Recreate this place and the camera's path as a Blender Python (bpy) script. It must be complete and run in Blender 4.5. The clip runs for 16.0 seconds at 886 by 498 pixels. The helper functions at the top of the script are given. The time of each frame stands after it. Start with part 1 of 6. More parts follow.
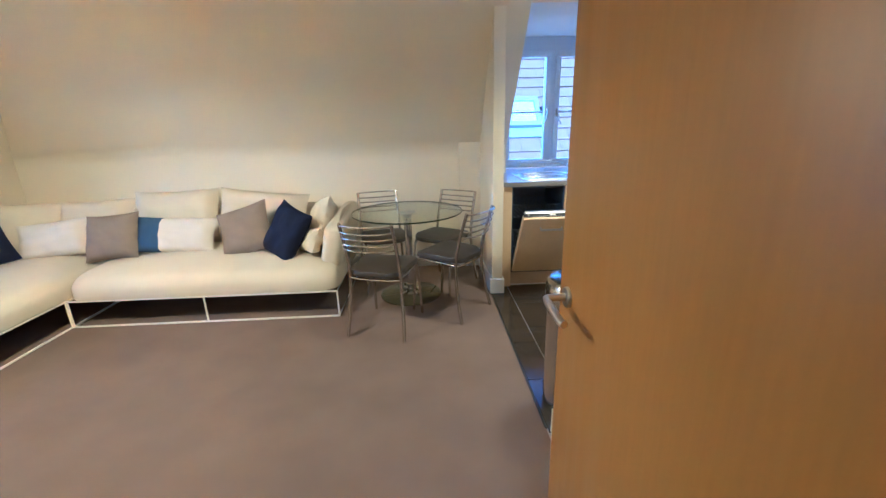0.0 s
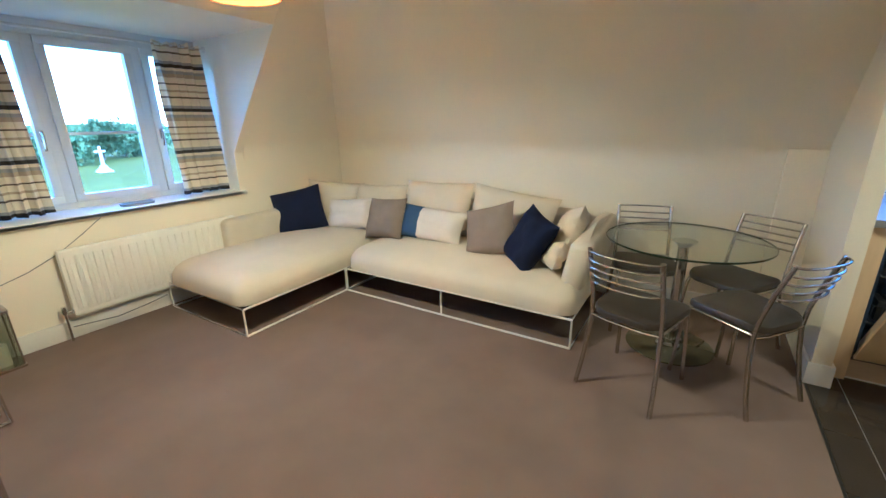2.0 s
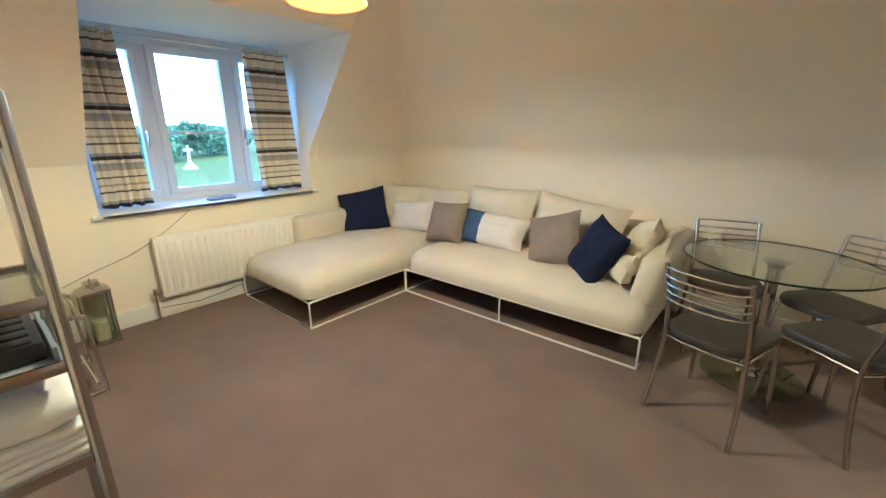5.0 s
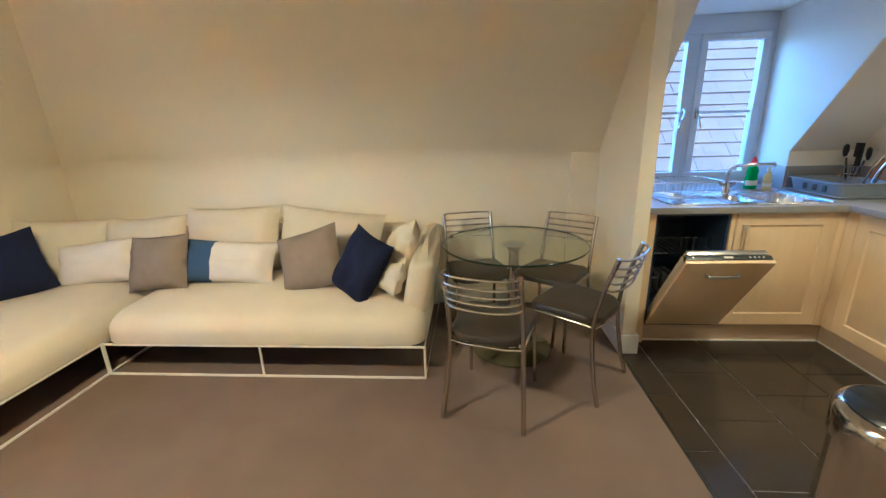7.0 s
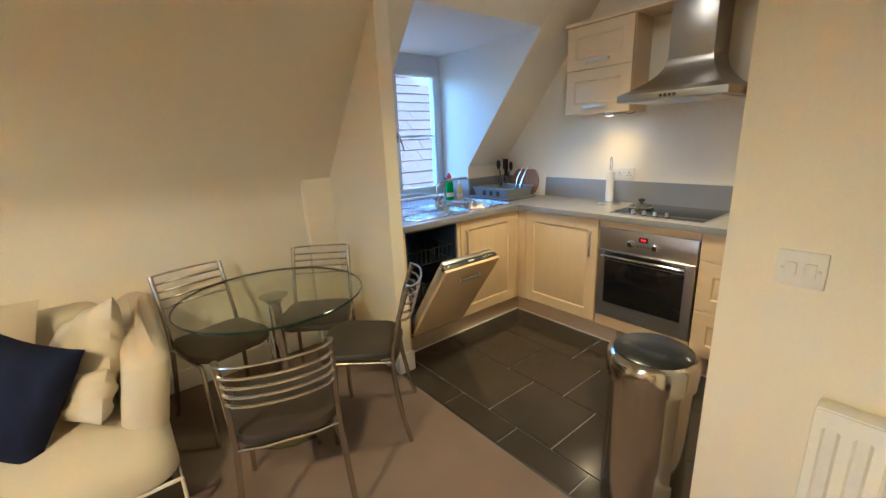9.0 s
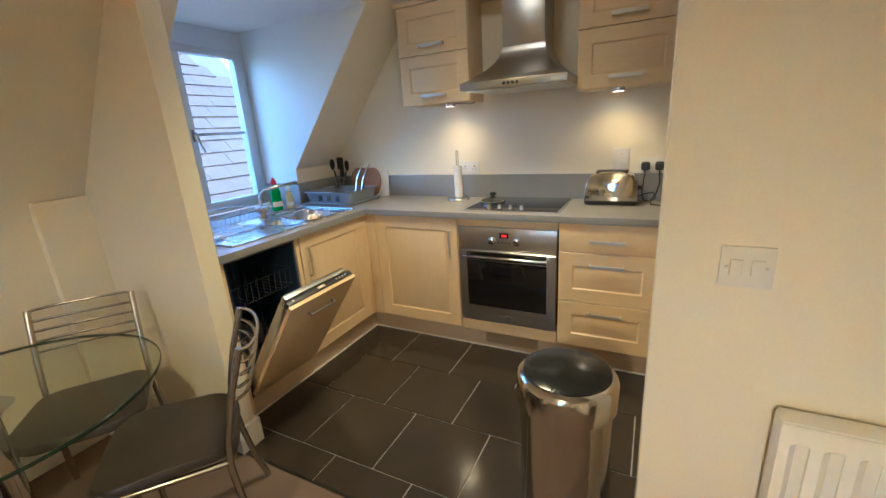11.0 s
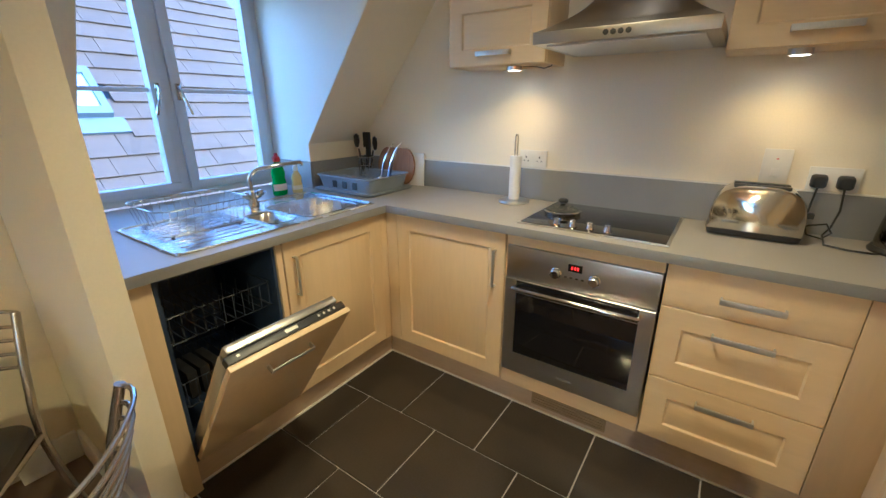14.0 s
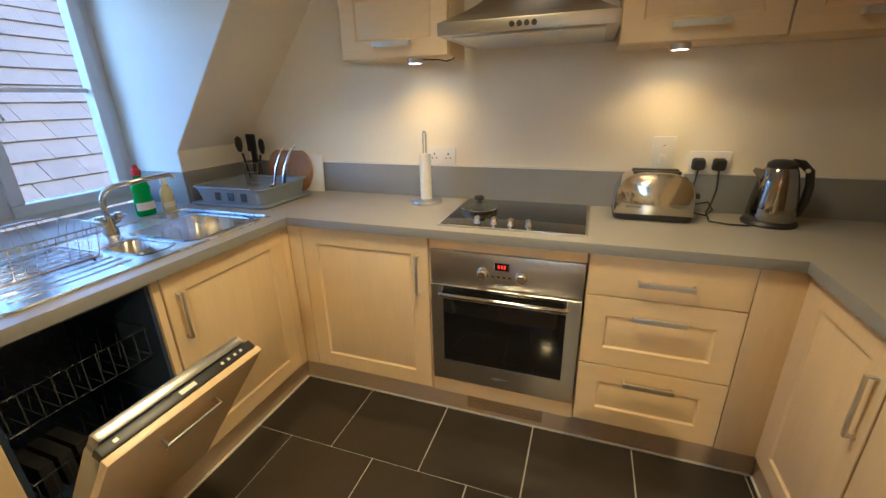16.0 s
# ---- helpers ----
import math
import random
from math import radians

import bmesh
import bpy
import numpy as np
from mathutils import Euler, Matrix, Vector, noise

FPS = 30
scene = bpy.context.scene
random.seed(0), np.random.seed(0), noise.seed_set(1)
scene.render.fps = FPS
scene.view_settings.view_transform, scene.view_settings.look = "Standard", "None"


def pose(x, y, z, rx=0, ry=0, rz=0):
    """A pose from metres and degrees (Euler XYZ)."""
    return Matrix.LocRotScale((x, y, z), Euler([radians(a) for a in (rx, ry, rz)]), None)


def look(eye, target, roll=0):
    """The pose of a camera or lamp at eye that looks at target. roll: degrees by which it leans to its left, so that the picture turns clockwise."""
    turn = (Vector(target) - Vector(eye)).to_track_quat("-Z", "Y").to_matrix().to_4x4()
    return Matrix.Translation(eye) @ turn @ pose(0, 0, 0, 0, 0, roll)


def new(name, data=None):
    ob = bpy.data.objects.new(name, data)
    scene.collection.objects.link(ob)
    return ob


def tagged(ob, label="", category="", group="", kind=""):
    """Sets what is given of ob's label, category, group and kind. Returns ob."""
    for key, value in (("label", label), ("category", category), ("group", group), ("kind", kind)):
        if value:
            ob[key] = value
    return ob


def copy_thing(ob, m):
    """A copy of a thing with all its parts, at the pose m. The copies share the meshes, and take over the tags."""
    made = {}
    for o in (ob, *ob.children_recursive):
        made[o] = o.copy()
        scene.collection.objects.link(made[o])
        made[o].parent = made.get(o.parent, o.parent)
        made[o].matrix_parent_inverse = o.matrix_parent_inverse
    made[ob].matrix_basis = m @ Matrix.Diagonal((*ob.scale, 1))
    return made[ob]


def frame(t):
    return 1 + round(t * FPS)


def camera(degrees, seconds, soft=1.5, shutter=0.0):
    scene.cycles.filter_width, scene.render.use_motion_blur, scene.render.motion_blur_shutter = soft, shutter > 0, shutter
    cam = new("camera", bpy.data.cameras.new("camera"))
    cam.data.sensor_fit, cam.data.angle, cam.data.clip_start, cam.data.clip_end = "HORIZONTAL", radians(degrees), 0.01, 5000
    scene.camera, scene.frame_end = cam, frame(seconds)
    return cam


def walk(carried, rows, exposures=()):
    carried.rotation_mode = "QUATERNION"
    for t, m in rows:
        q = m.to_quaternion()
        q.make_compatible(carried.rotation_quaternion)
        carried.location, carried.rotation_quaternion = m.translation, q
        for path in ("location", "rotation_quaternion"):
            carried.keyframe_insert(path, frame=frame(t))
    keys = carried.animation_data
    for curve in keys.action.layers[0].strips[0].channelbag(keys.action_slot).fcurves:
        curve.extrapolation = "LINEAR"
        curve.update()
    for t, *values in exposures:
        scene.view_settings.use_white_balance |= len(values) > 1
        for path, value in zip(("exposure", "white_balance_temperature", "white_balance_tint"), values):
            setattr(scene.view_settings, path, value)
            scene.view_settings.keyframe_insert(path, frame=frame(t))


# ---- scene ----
cam = camera(94.7, 16.0)
PATH = [
    (0, (0.231, 0.159, 1.347), (0.303, 2.071, 0.767), -1.6),
    (0.5, (0.157, 0.375, 1.366), (0.014, 2.28, 0.773), -1.3),
    (1, (0.122, 0.543, 1.372), (-0.397, 2.377, 0.764), -1.6),
    (1.5, (0.124, 0.62, 1.379), (-0.693, 2.344, 0.781), -1.4),
    (2, (0.097, 0.62, 1.387), (-0.922, 2.236, 0.796), -1.0),
    (2.5, (0.079, 0.592, 1.395), (-1.077, 2.122, 0.827), -0.2),
    (3, (0.057, 0.575, 1.413), (-1.197, 2.029, 0.85), 0.2),
    (5.5, (0.03, 0.621, 1.363), (-1.184, 2.107, 0.798), -0.4),
    (6, (-0.022, 0.688, 1.35), (-0.93, 2.377, 0.783), -0.1),
    (6.5, (-0.13, 0.825, 1.37), (-0.67, 2.664, 0.798), -0.6),
    (7, (-0.184, 0.942, 1.386), (-0.322, 2.854, 0.816), -1.6),
    (7.5, (-0.221, 1.115, 1.388), (0.047, 3.018, 0.834), -2.3),
    (8, (-0.266, 1.206, 1.394), (0.395, 3.015, 0.855), -2.6),
    (8.5, (-0.38, 1.264, 1.407), (0.596, 2.929, 0.88), -2.6),
    (9, (-0.45, 1.318, 1.408), (0.757, 2.827, 0.891), -2.5),
    (9.5, (-0.402, 1.406, 1.404), (0.994, 2.744, 0.893), -2.2),
    (12, (0.063, 1.885, 1.38), (1.852, 2.531, 0.761), -2.0),
    (12.5, (0.247, 1.982, 1.385), (2.06, 2.549, 0.759), -0.2),
    (13, (0.39, 2.01, 1.376), (2.147, 2.704, 0.718), 0.0),
    (13.5, (0.494, 1.992, 1.37), (2.144, 2.899, 0.693), -0.2),
    (14, (0.486, 2.01, 1.364), (2.041, 3.082, 0.706), -0.2),
    (14.5, (0.478, 2.024, 1.363), (1.97, 3.182, 0.707), -0.5),
    (15, (0.496, 2.025, 1.368), (1.992, 3.174, 0.703), -0.8),
    (15.5, (0.528, 2.039, 1.38), (2.11, 3.056, 0.699), -1.5),
    (16, (0.566, 2.151, 1.374), (2.334, 2.781, 0.684), -1.3),
]
walk(cam, [(t, look(eye, target, roll)) for t, eye, target, roll in PATH], [(0.0, 4.2, 3750, 12), (0.5, 3.95, 3720, 10), (1.0, 3.68, 3650, 9), (2.5, 3.88, 3900, 10), (6.0, 3.88, 3950, 9), (8.0, 3.88, 4400, 9), (9.0, 3.88, 4450, 9), (9.5, 3.86, 4380, 9), (12.0, 3.75, 4450, 9), (15.3, 3.72, 4600, 9), (16.0, 3.72, 4900, 10)])

# ---- world and light ----
world = bpy.data.worlds.new("sky")
scene.world = world
world.use_nodes = True
wn = world.node_tree.nodes
sky = wn.new("ShaderNodeTexSky")
sky.sky_type = 'NISHITA'
sky.sun_disc = False
sky.sun_elevation = radians(40)
sky.sun_rotation = radians(130)
sky.dust_density = 0.7
sky.ozone_density = 2.5
wn["Background"].inputs["Strength"].default_value = 0.15
world.node_tree.links.new(sky.outputs[0], wn["Background"].inputs["Color"])


def lamp(name, kind, loc, energy, color, size=0.05, target=None, spot=None):
    data = bpy.data.lights.new(name, kind)
    data.energy, data.color = energy, color
    if kind == 'SUN':
        data.angle = radians(size)
    else:
        data.shadow_soft_size = size
    if spot:
        data.spot_size, data.spot_blend = radians(spot), 0.8
    ob = new(name, data)
    ob.matrix_world = look(loc, target) if target else Matrix.Translation(loc)
    return ob


PENDANT = (-1.56, 1.76, 1.885)
WARM = (1.0, 0.67, 0.24)
lamp("sun", 'SUN', (15, -12.6, 18), 0.4, (1.0, 0.97, 0.92), 20, (0, 2, 0))
lamp("pendant_bulb_light", 'POINT', (PENDANT[0], PENDANT[1], PENDANT[2] + 0.05), 10.0, WARM, 0.04)
# unseen fill lamp added behind the doorway, no fitting built for it
lamp("hall_fill_light", 'POINT', (0.0, -0.55, 2.25), 0.4, WARM, 0.08)
PUCKS = [(2.36, 2.90, 1.525), (2.36, 1.88, 1.525)]
for p in PUCKS:
    lamp("puck_light", 'SPOT', (p[0], p[1], p[2] - 0.012), 0.30, (1.0, 0.58, 0.15), 0.03, (p[0] + 0.03, p[1], 0), 140)
lamp("kitchen_ceiling_bulb", 'SPOT', (1.45, 2.5, 2.355), 10.0, WARM, 0.2, (1.45, 2.501, 0), 120)

# ---- materials ----


def mat(name, base, rough=0.6, metal=0.0, var=0.12, scale=6.0, fine=120.0, bump=0.0, stretch=(1, 1, 1), spec=0.5, rvar=0.0, coat=0.0, island=0.0, alpha=None):
    """Two scales of colour variation, fine relief, optional per-object tint."""
    m = bpy.data.materials.new(name)
    m.use_nodes = True
    n, l = m.node_tree.nodes, m.node_tree.links
    b = n["Principled BSDF"]
    b.inputs["Roughness"].default_value = rough
    b.inputs["Metallic"].default_value = metal
    b.inputs["Specular IOR Level"].default_value = spec
    b.inputs["Coat Weight"].default_value = coat
    tc = n.new("ShaderNodeTexCoord")
    mp = n.new("ShaderNodeMapping")
    mp.inputs["Scale"].default_value = stretch
    l.new(tc.outputs["Object"], mp.inputs["Vector"])
    big, small = n.new("ShaderNodeTexNoise"), n.new("ShaderNodeTexNoise")
    big.inputs["Scale"].default_value, big.inputs["Detail"].default_value = scale, 3
    small.inputs["Scale"].default_value, small.inputs["Detail"].default_value = fine, 2
    for t in (big, small):
        l.new(mp.outputs[0], t.inputs["Vector"])
    add = n.new("ShaderNodeMath")
    add.operation = 'ADD'
    l.new(big.outputs["Fac"], add.inputs[0])
    l.new(small.outputs["Fac"], add.inputs[1])
    last = add.outputs[0]
    if island:
        oi = n.new("ShaderNodeObjectInfo")
        mul = n.new("ShaderNodeMath")
        mul.operation = 'MULTIPLY_ADD'
        mul.inputs[1].default_value, mul.inputs[2].default_value = island, -island / 2
        l.new(oi.outputs["Random"], mul.inputs[0])
        add2 = n.new("ShaderNodeMath")
        add2.operation = 'ADD'
        l.new(last, add2.inputs[0])
        l.new(mul.outputs[0], add2.inputs[1])
        last = add2.outputs[0]
    mr = n.new("ShaderNodeMapRange")
    mr.inputs["From Min"].default_value, mr.inputs["From Max"].default_value = 0.6, 1.4
    mr.inputs["To Min"].default_value, mr.inputs["To Max"].default_value = 1 - var, 1 + var
    l.new(last, mr.inputs["Value"])
    hs = n.new("ShaderNodeHueSaturation")
    hs.inputs["Color"].default_value = (*base, 1)
    l.new(mr.outputs[0], hs.inputs["Value"])
    l.new(hs.outputs[0], b.inputs["Base Color"])
    if rvar:
        rr = n.new("ShaderNodeMapRange")
        rr.inputs["From Min"].default_value, rr.inputs["From Max"].default_value = 0.3, 0.7
        rr.inputs["To Min"].default_value, rr.inputs["To Max"].default_value = max(0.02, rough - rvar), rough + rvar
        l.new(big.outputs["Fac"], rr.inputs["Value"])
        l.new(rr.outputs[0], b.inputs["Roughness"])
    if bump:
        bp = n.new("ShaderNodeBump")
        bp.inputs["Strength"].default_value, bp.inputs["Distance"].default_value = 0.6, bump
        l.new(small.outputs["Fac"], bp.inputs["Height"])
        l.new(bp.outputs[0], b.inputs["Normal"])
    return m


def glass(name, tint=(0.95, 0.98, 0.96), rough=0.0):
    m = bpy.data.materials.new(name)
    m.use_nodes = True
    b = m.node_tree.nodes["Principled BSDF"]
    b.inputs["Base Color"].default_value = (*tint, 1)
    b.inputs["Roughness"].default_value = rough
    b.inputs["IOR"].default_value = 1.45
    b.inputs["Transmission Weight"].default_value = 1.0
    return m


def pane_glass(name, tint):
    """Thin sheet: mostly clear, with a little gloss."""
    m = bpy.data.materials.new(name)
    m.use_nodes = True
    n, l = m.node_tree.nodes, m.node_tree.links
    n.remove(n["Principled BSDF"])
    tr, gl, lw, mx = (n.new(k) for k in ("ShaderNodeBsdfTransparent", "ShaderNodeBsdfGlossy", "ShaderNodeLayerWeight", "ShaderNodeMixShader"))
    tr.inputs["Color"].default_value = (*tint, 1)
    gl.inputs["Roughness"].default_value = 0.02
    pw, ma = n.new("ShaderNodeMath"), n.new("ShaderNodeMath")
    pw.operation, ma.operation = 'POWER', 'MULTIPLY_ADD'
    pw.inputs[1].default_value, ma.inputs[1].default_value, ma.inputs[2].default_value = 4.0, 0.5, 0.03
    l.new(lw.outputs["Facing"], pw.inputs[0])
    l.new(pw.outputs[0], ma.inputs[0])
    l.new(ma.outputs[0], mx.inputs[0])
    l.new(tr.outputs[0], mx.inputs[1])
    l.new(gl.outputs[0], mx.inputs[2])
    l.new(mx.outputs[0], n["Material Output"].inputs["Surface"])
    return m


def glow(name, color, strength):
    m = bpy.data.materials.new(name)
    m.use_nodes = True
    b = m.node_tree.nodes["Principled BSDF"]
    b.inputs["Base Color"].default_value = (*color, 1)
    b.inputs["Emission Color"].default_value = (*color, 1)
    b.inputs["Emission Strength"].default_value = strength
    return m


def striped(name):
    """Woven horizontal stripes of cream, taupe, grey and near-black."""
    m = mat(name, (0.5, 0.45, 0.38), 0.9, var=0.1, scale=14, fine=260, bump=0.0006)
    n, l = m.node_tree.nodes, m.node_tree.links
    tc = n.new("ShaderNodeTexCoord")
    sp = n.new("ShaderNodeSeparateXYZ")
    l.new(tc.outputs["Object"], sp.inputs[0])
    md = n.new("ShaderNodeMath")
    md.operation = 'MODULO'
    md.inputs[1].default_value = 0.335
    l.new(sp.outputs["Z"], md.inputs[0])
    dv = n.new("ShaderNodeMath")
    dv.operation = 'DIVIDE'
    dv.inputs[1].default_value = 0.335
    l.new(md.outputs[0], dv.inputs[0])
    cr = n.new("ShaderNodeValToRGB")
    cr.color_ramp.interpolation = 'CONSTANT'
    cream, taupe, grey, dark = (0.78, 0.71, 0.55, 1), (0.45, 0.37, 0.27, 1), (0.36, 0.35, 0.34, 1), (0.040, 0.036, 0.042, 1)
    brown = (0.11, 0.085, 0.07, 1)
    stops = [(0.0, dark), (0.075, grey), (0.14, cream), (0.31, brown), (0.35, cream), (0.45, taupe), (0.50, cream), (0.62, brown), (0.65, cream), (0.78, taupe), (0.86, grey), (0.93, cream)]
    el = cr.color_ramp.elements
    el[0].position, el[0].color = stops[0]
    el[1].position, el[1].color = stops[1]
    for pos, col in stops[2:]:
        e = el.new(pos)
        e.color = col
    l.new(dv.outputs[0], cr.inputs[0])
    hs = [x for x in n if x.bl_idname == "ShaderNodeHueSaturation"][0]
    l.new(cr.outputs[0], hs.inputs["Color"])
    return m


M_WALL = mat("cream_emulsion", (0.85, 0.77, 0.60), 0.75, var=0.03, scale=1.5, fine=160, bump=0.0004)
M_CEIL = mat("white_emulsion", (0.84, 0.80, 0.72), 0.8, var=0.025, scale=1.5, fine=150, bump=0.0004)
M_DORMER = mat("white_reveal_paint", (0.84, 0.83, 0.78), 0.7, var=0.02, scale=2, fine=150, bump=0.0003)
M_GLOSS = mat("white_gloss_paint", (0.82, 0.79, 0.71), 0.35, var=0.03, scale=3, fine=60, bump=0.0002)
M_UPVC = mat("white_upvc", (0.70, 0.72, 0.74), 0.3, var=0.02, scale=4, fine=40)
M_CARPET = mat("brown_carpet", (0.215, 0.158, 0.124), 0.97, var=0.2, scale=2.2, fine=420, bump=0.006, spec=0.1)
M_GROUT = mat("pale_grout", (0.46, 0.42, 0.36), 0.9, var=0.12, scale=20, fine=200)
M_TILE = mat("dark_porcelain", (0.042, 0.034, 0.027), 0.16, var=0.15, scale=4, fine=140, bump=0.0002, rvar=0.03, island=0.3)
M_MAPLE = mat("maple_veneer", (0.72, 0.54, 0.30), 0.34, var=0.045, scale=2.0, fine=9, stretch=(7, 7, 0.8), bump=0.0003, rvar=0.05)
M_MAPLE_H = mat("maple_veneer_flat", (0.72, 0.54, 0.30), 0.34, var=0.045, scale=2.0, fine=9, stretch=(7, 0.8, 7), bump=0.0003, rvar=0.05)
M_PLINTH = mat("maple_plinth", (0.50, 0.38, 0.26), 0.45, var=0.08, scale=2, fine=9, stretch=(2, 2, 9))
M_OAK = mat("door_veneer", (0.32, 0.150, 0.014), 0.36, var=0.07, scale=1.6, fine=12, stretch=(6, 6, 0.5), bump=0.0002, rvar=0.06)
M_WORK = mat("grey_laminate", (0.34, 0.315, 0.285), 0.33, var=0.07, scale=9, fine=220, rvar=0.05)
M_WORKEDGE = mat("grey_laminate_edge", (0.27, 0.265, 0.26), 0.4, var=0.06, scale=9, fine=220)
M_STEEL = mat("brushed_steel", (0.60, 0.58, 0.55), 0.30, 1.0, var=0.03, scale=3, fine=30, stretch=(14, 0.6, 14), rvar=0.02)
M_HOOD = mat("hood_steel", (0.44, 0.41, 0.37), 0.33, 1.0, var=0.04, scale=3, fine=30, stretch=(14, 0.6, 14), rvar=0.03)
M_BIN = mat("polished_bin_steel", (0.58, 0.55, 0.50), 0.13, 1.0, var=0.04, scale=3, fine=40, stretch=(9, 9, 0.6), rvar=0.04)
M_SINK = mat("sink_steel", (0.66, 0.67, 0.68), 0.25, 1.0, var=0.05, scale=8, fine=80, rvar=0.08)
M_CHROME = mat("chrome", (0.62, 0.61, 0.59), 0.09, 1.0, var=0.03, scale=5, fine=50)
M_KETTLE = mat("dark_polished_steel", (0.30, 0.29, 0.27), 0.08, 1.0, var=0.03, scale=5, fine=50)
M_ALU = mat("satin_aluminium", (0.68, 0.67, 0.65), 0.45, 1.0, var=0.05, scale=6, fine=90)
M_TUBE = mat("satin_chair_tube", (0.50, 0.47, 0.43), 0.27, 1.0, var=0.05, scale=6, fine=90)
M_BLACK = mat("black_plastic", (0.018, 0.018, 0.019), 0.4, var=0.15, scale=9, fine=120)
M_OVENGLASS = mat("black_glass", (0.008, 0.008, 0.009), 0.06, var=0.1, scale=4, fine=30, coat=0.3)
# dishwasher tub: dark navy base colour, not metallic
M_DISHWASHER = mat("dark_navy_liner", (0.030, 0.048, 0.100), 0.35, 0.0, var=0.3, scale=6, fine=60)
M_LEATHER = mat("brown_leatherette", (0.036, 0.027, 0.021), 0.48, var=0.2, scale=7, fine=240, bump=0.0006)
M_SOFA = mat("cream_sofa_cloth", (0.63, 0.56, 0.43), 0.95, var=0.07, scale=4, fine=380, bump=0.0012, spec=0.2)
M_SOFAFRAME = mat("white_painted_steel", (0.80, 0.76, 0.68), 0.4, var=0.04, scale=6, fine=60)
M_NAVY = mat("navy_cloth", (0.012, 0.016, 0.045), 0.95, var=0.25, scale=7, fine=420, bump=0.001, spec=0.2)
M_TEAL = mat("slate_blue_cloth", (0.055, 0.095, 0.18), 0.95, var=0.18, scale=7, fine=420, bump=0.001, spec=0.2)
M_TAUPE = mat("taupe_cloth", (0.235, 0.19, 0.15), 0.95, var=0.16, scale=7, fine=420, bump=0.001, spec=0.2)
M_OFFWHITE = mat("off_white_cloth", (0.66, 0.60, 0.54), 0.95, var=0.08, scale=7, fine=420, bump=0.001, spec=0.2)
M_WHITECLOTH = mat("white_cotton", (0.84, 0.82, 0.76), 0.95, var=0.06, scale=7, fine=300, bump=0.001, spec=0.2)
M_CURTAIN = striped("striped_curtain_cloth")
M_PANE = pane_glass("window_glass", (0.97, 0.985, 0.98))
M_TABLEGLASS = pane_glass("table_glass", (0.94, 0.965, 0.93))
M_GLASSEDGE = mat("glass_edge_green", (0.012, 0.028, 0.02), 0.1, var=0.2, scale=5, fine=40)
M_LANTERN = pane_glass("lantern_glass", (0.84, 0.86, 0.81))
M_SHADE = glow("orange_shade_glow", (0.12, 0.02, 0.0004), 0.5)
M_SHADE.node_tree.nodes["Principled BSDF"].inputs["Specular IOR Level"].default_value = 0.0
sn, sl_ = M_SHADE.node_tree.nodes, M_SHADE.node_tree.links
cloth, blend_ = sn.new("ShaderNodeBsdfTranslucent"), sn.new("ShaderNodeMixShader")
cloth.inputs["Color"].default_value = (0.75, 0.42, 0.10, 1)
blend_.inputs[0].default_value = 0.35
sl_.new(sn["Principled BSDF"].outputs[0], blend_.inputs[1])
sl_.new(cloth.outputs[0], blend_.inputs[2])
sl_.new(blend_.outputs[0], sn["Material Output"].inputs["Surface"])
M_BULB = glow("bulb_glow", (1.0, 0.80, 0.40), 4)
M_PUCKLENS = glow("puck_lens_glow", (1.0, 0.80, 0.50), 2.5)
M_LED = glow("red_led", (1.0, 0.02, 0.01), 0.15)
M_PLASTICWHITE = mat("white_plastic", (0.80, 0.77, 0.70), 0.35, var=0.03, scale=8, fine=60)
M_PLASTICGREY = mat("blue_grey_plastic", (0.24, 0.27, 0.31), 0.45, var=0.06, scale=8, fine=80)
M_PAPER = mat("paper_roll", (0.80, 0.78, 0.76), 0.95, var=0.04, scale=14, fine=200, bump=0.0008)
M_GREENLIQ = mat("green_washing_liquid", (0.012, 0.36, 0.06), 0.2, var=0.08, scale=6, fine=50)
M_YELLOWLIQ = mat("pale_yellow_soap", (0.72, 0.62, 0.30), 0.25, var=0.08, scale=6, fine=50)
M_RED = mat("red_plastic", (0.62, 0.025, 0.03), 0.35, var=0.06, scale=6, fine=50)
M_BOARD = mat("chopping_board_wood", (0.33, 0.17, 0.075), 0.55, var=0.2, scale=3, fine=14, stretch=(8, 8, 1))
M_ROOFTILE = mat("concrete_roof_tile", (0.092, 0.056, 0.032), 0.6, var=0.28, scale=3.5, fine=30, bump=0.006, island=0.25)
M_LEAD = mat("lead_flashing", (0.13, 0.15, 0.17), 0.6, var=0.12, scale=5, fine=40)
M_SKYLIGHT = mat("skylight_glass", (0.75, 0.80, 0.84), 0.04, 0.9, var=0.02, scale=2, fine=10)
M_GRASS = mat("grass", (0.12, 0.115, 0.018), 0.95, var=0.3, scale=0.15, fine=3, spec=0.1)
M_LEAF = mat("foliage", (0.10, 0.135, 0.055), 0.9, var=0.45, scale=0.6, fine=5, spec=0.1, island=0.6)
M_BARK = mat("bark", (0.10, 0.075, 0.055), 0.95, var=0.3, scale=5, fine=30)
M_STONE = mat("pale_memorial_stone", (0.62, 0.60, 0.56), 0.85, var=0.12, scale=3, fine=30)
M_BRICK = mat("outer_brick", (0.30, 0.16, 0.11), 0.9, var=0.25, scale=3, fine=30)
M_TEXTGREY = mat("grey_print", (0.20, 0.20, 0.21), 0.6, var=0.05, scale=5, fine=40)
M_CANDLE = mat("candle_wax", (0.74, 0.68, 0.50), 0.5, var=0.05, scale=6, fine=60)

# ---- mesh helpers ----
ORG = {}


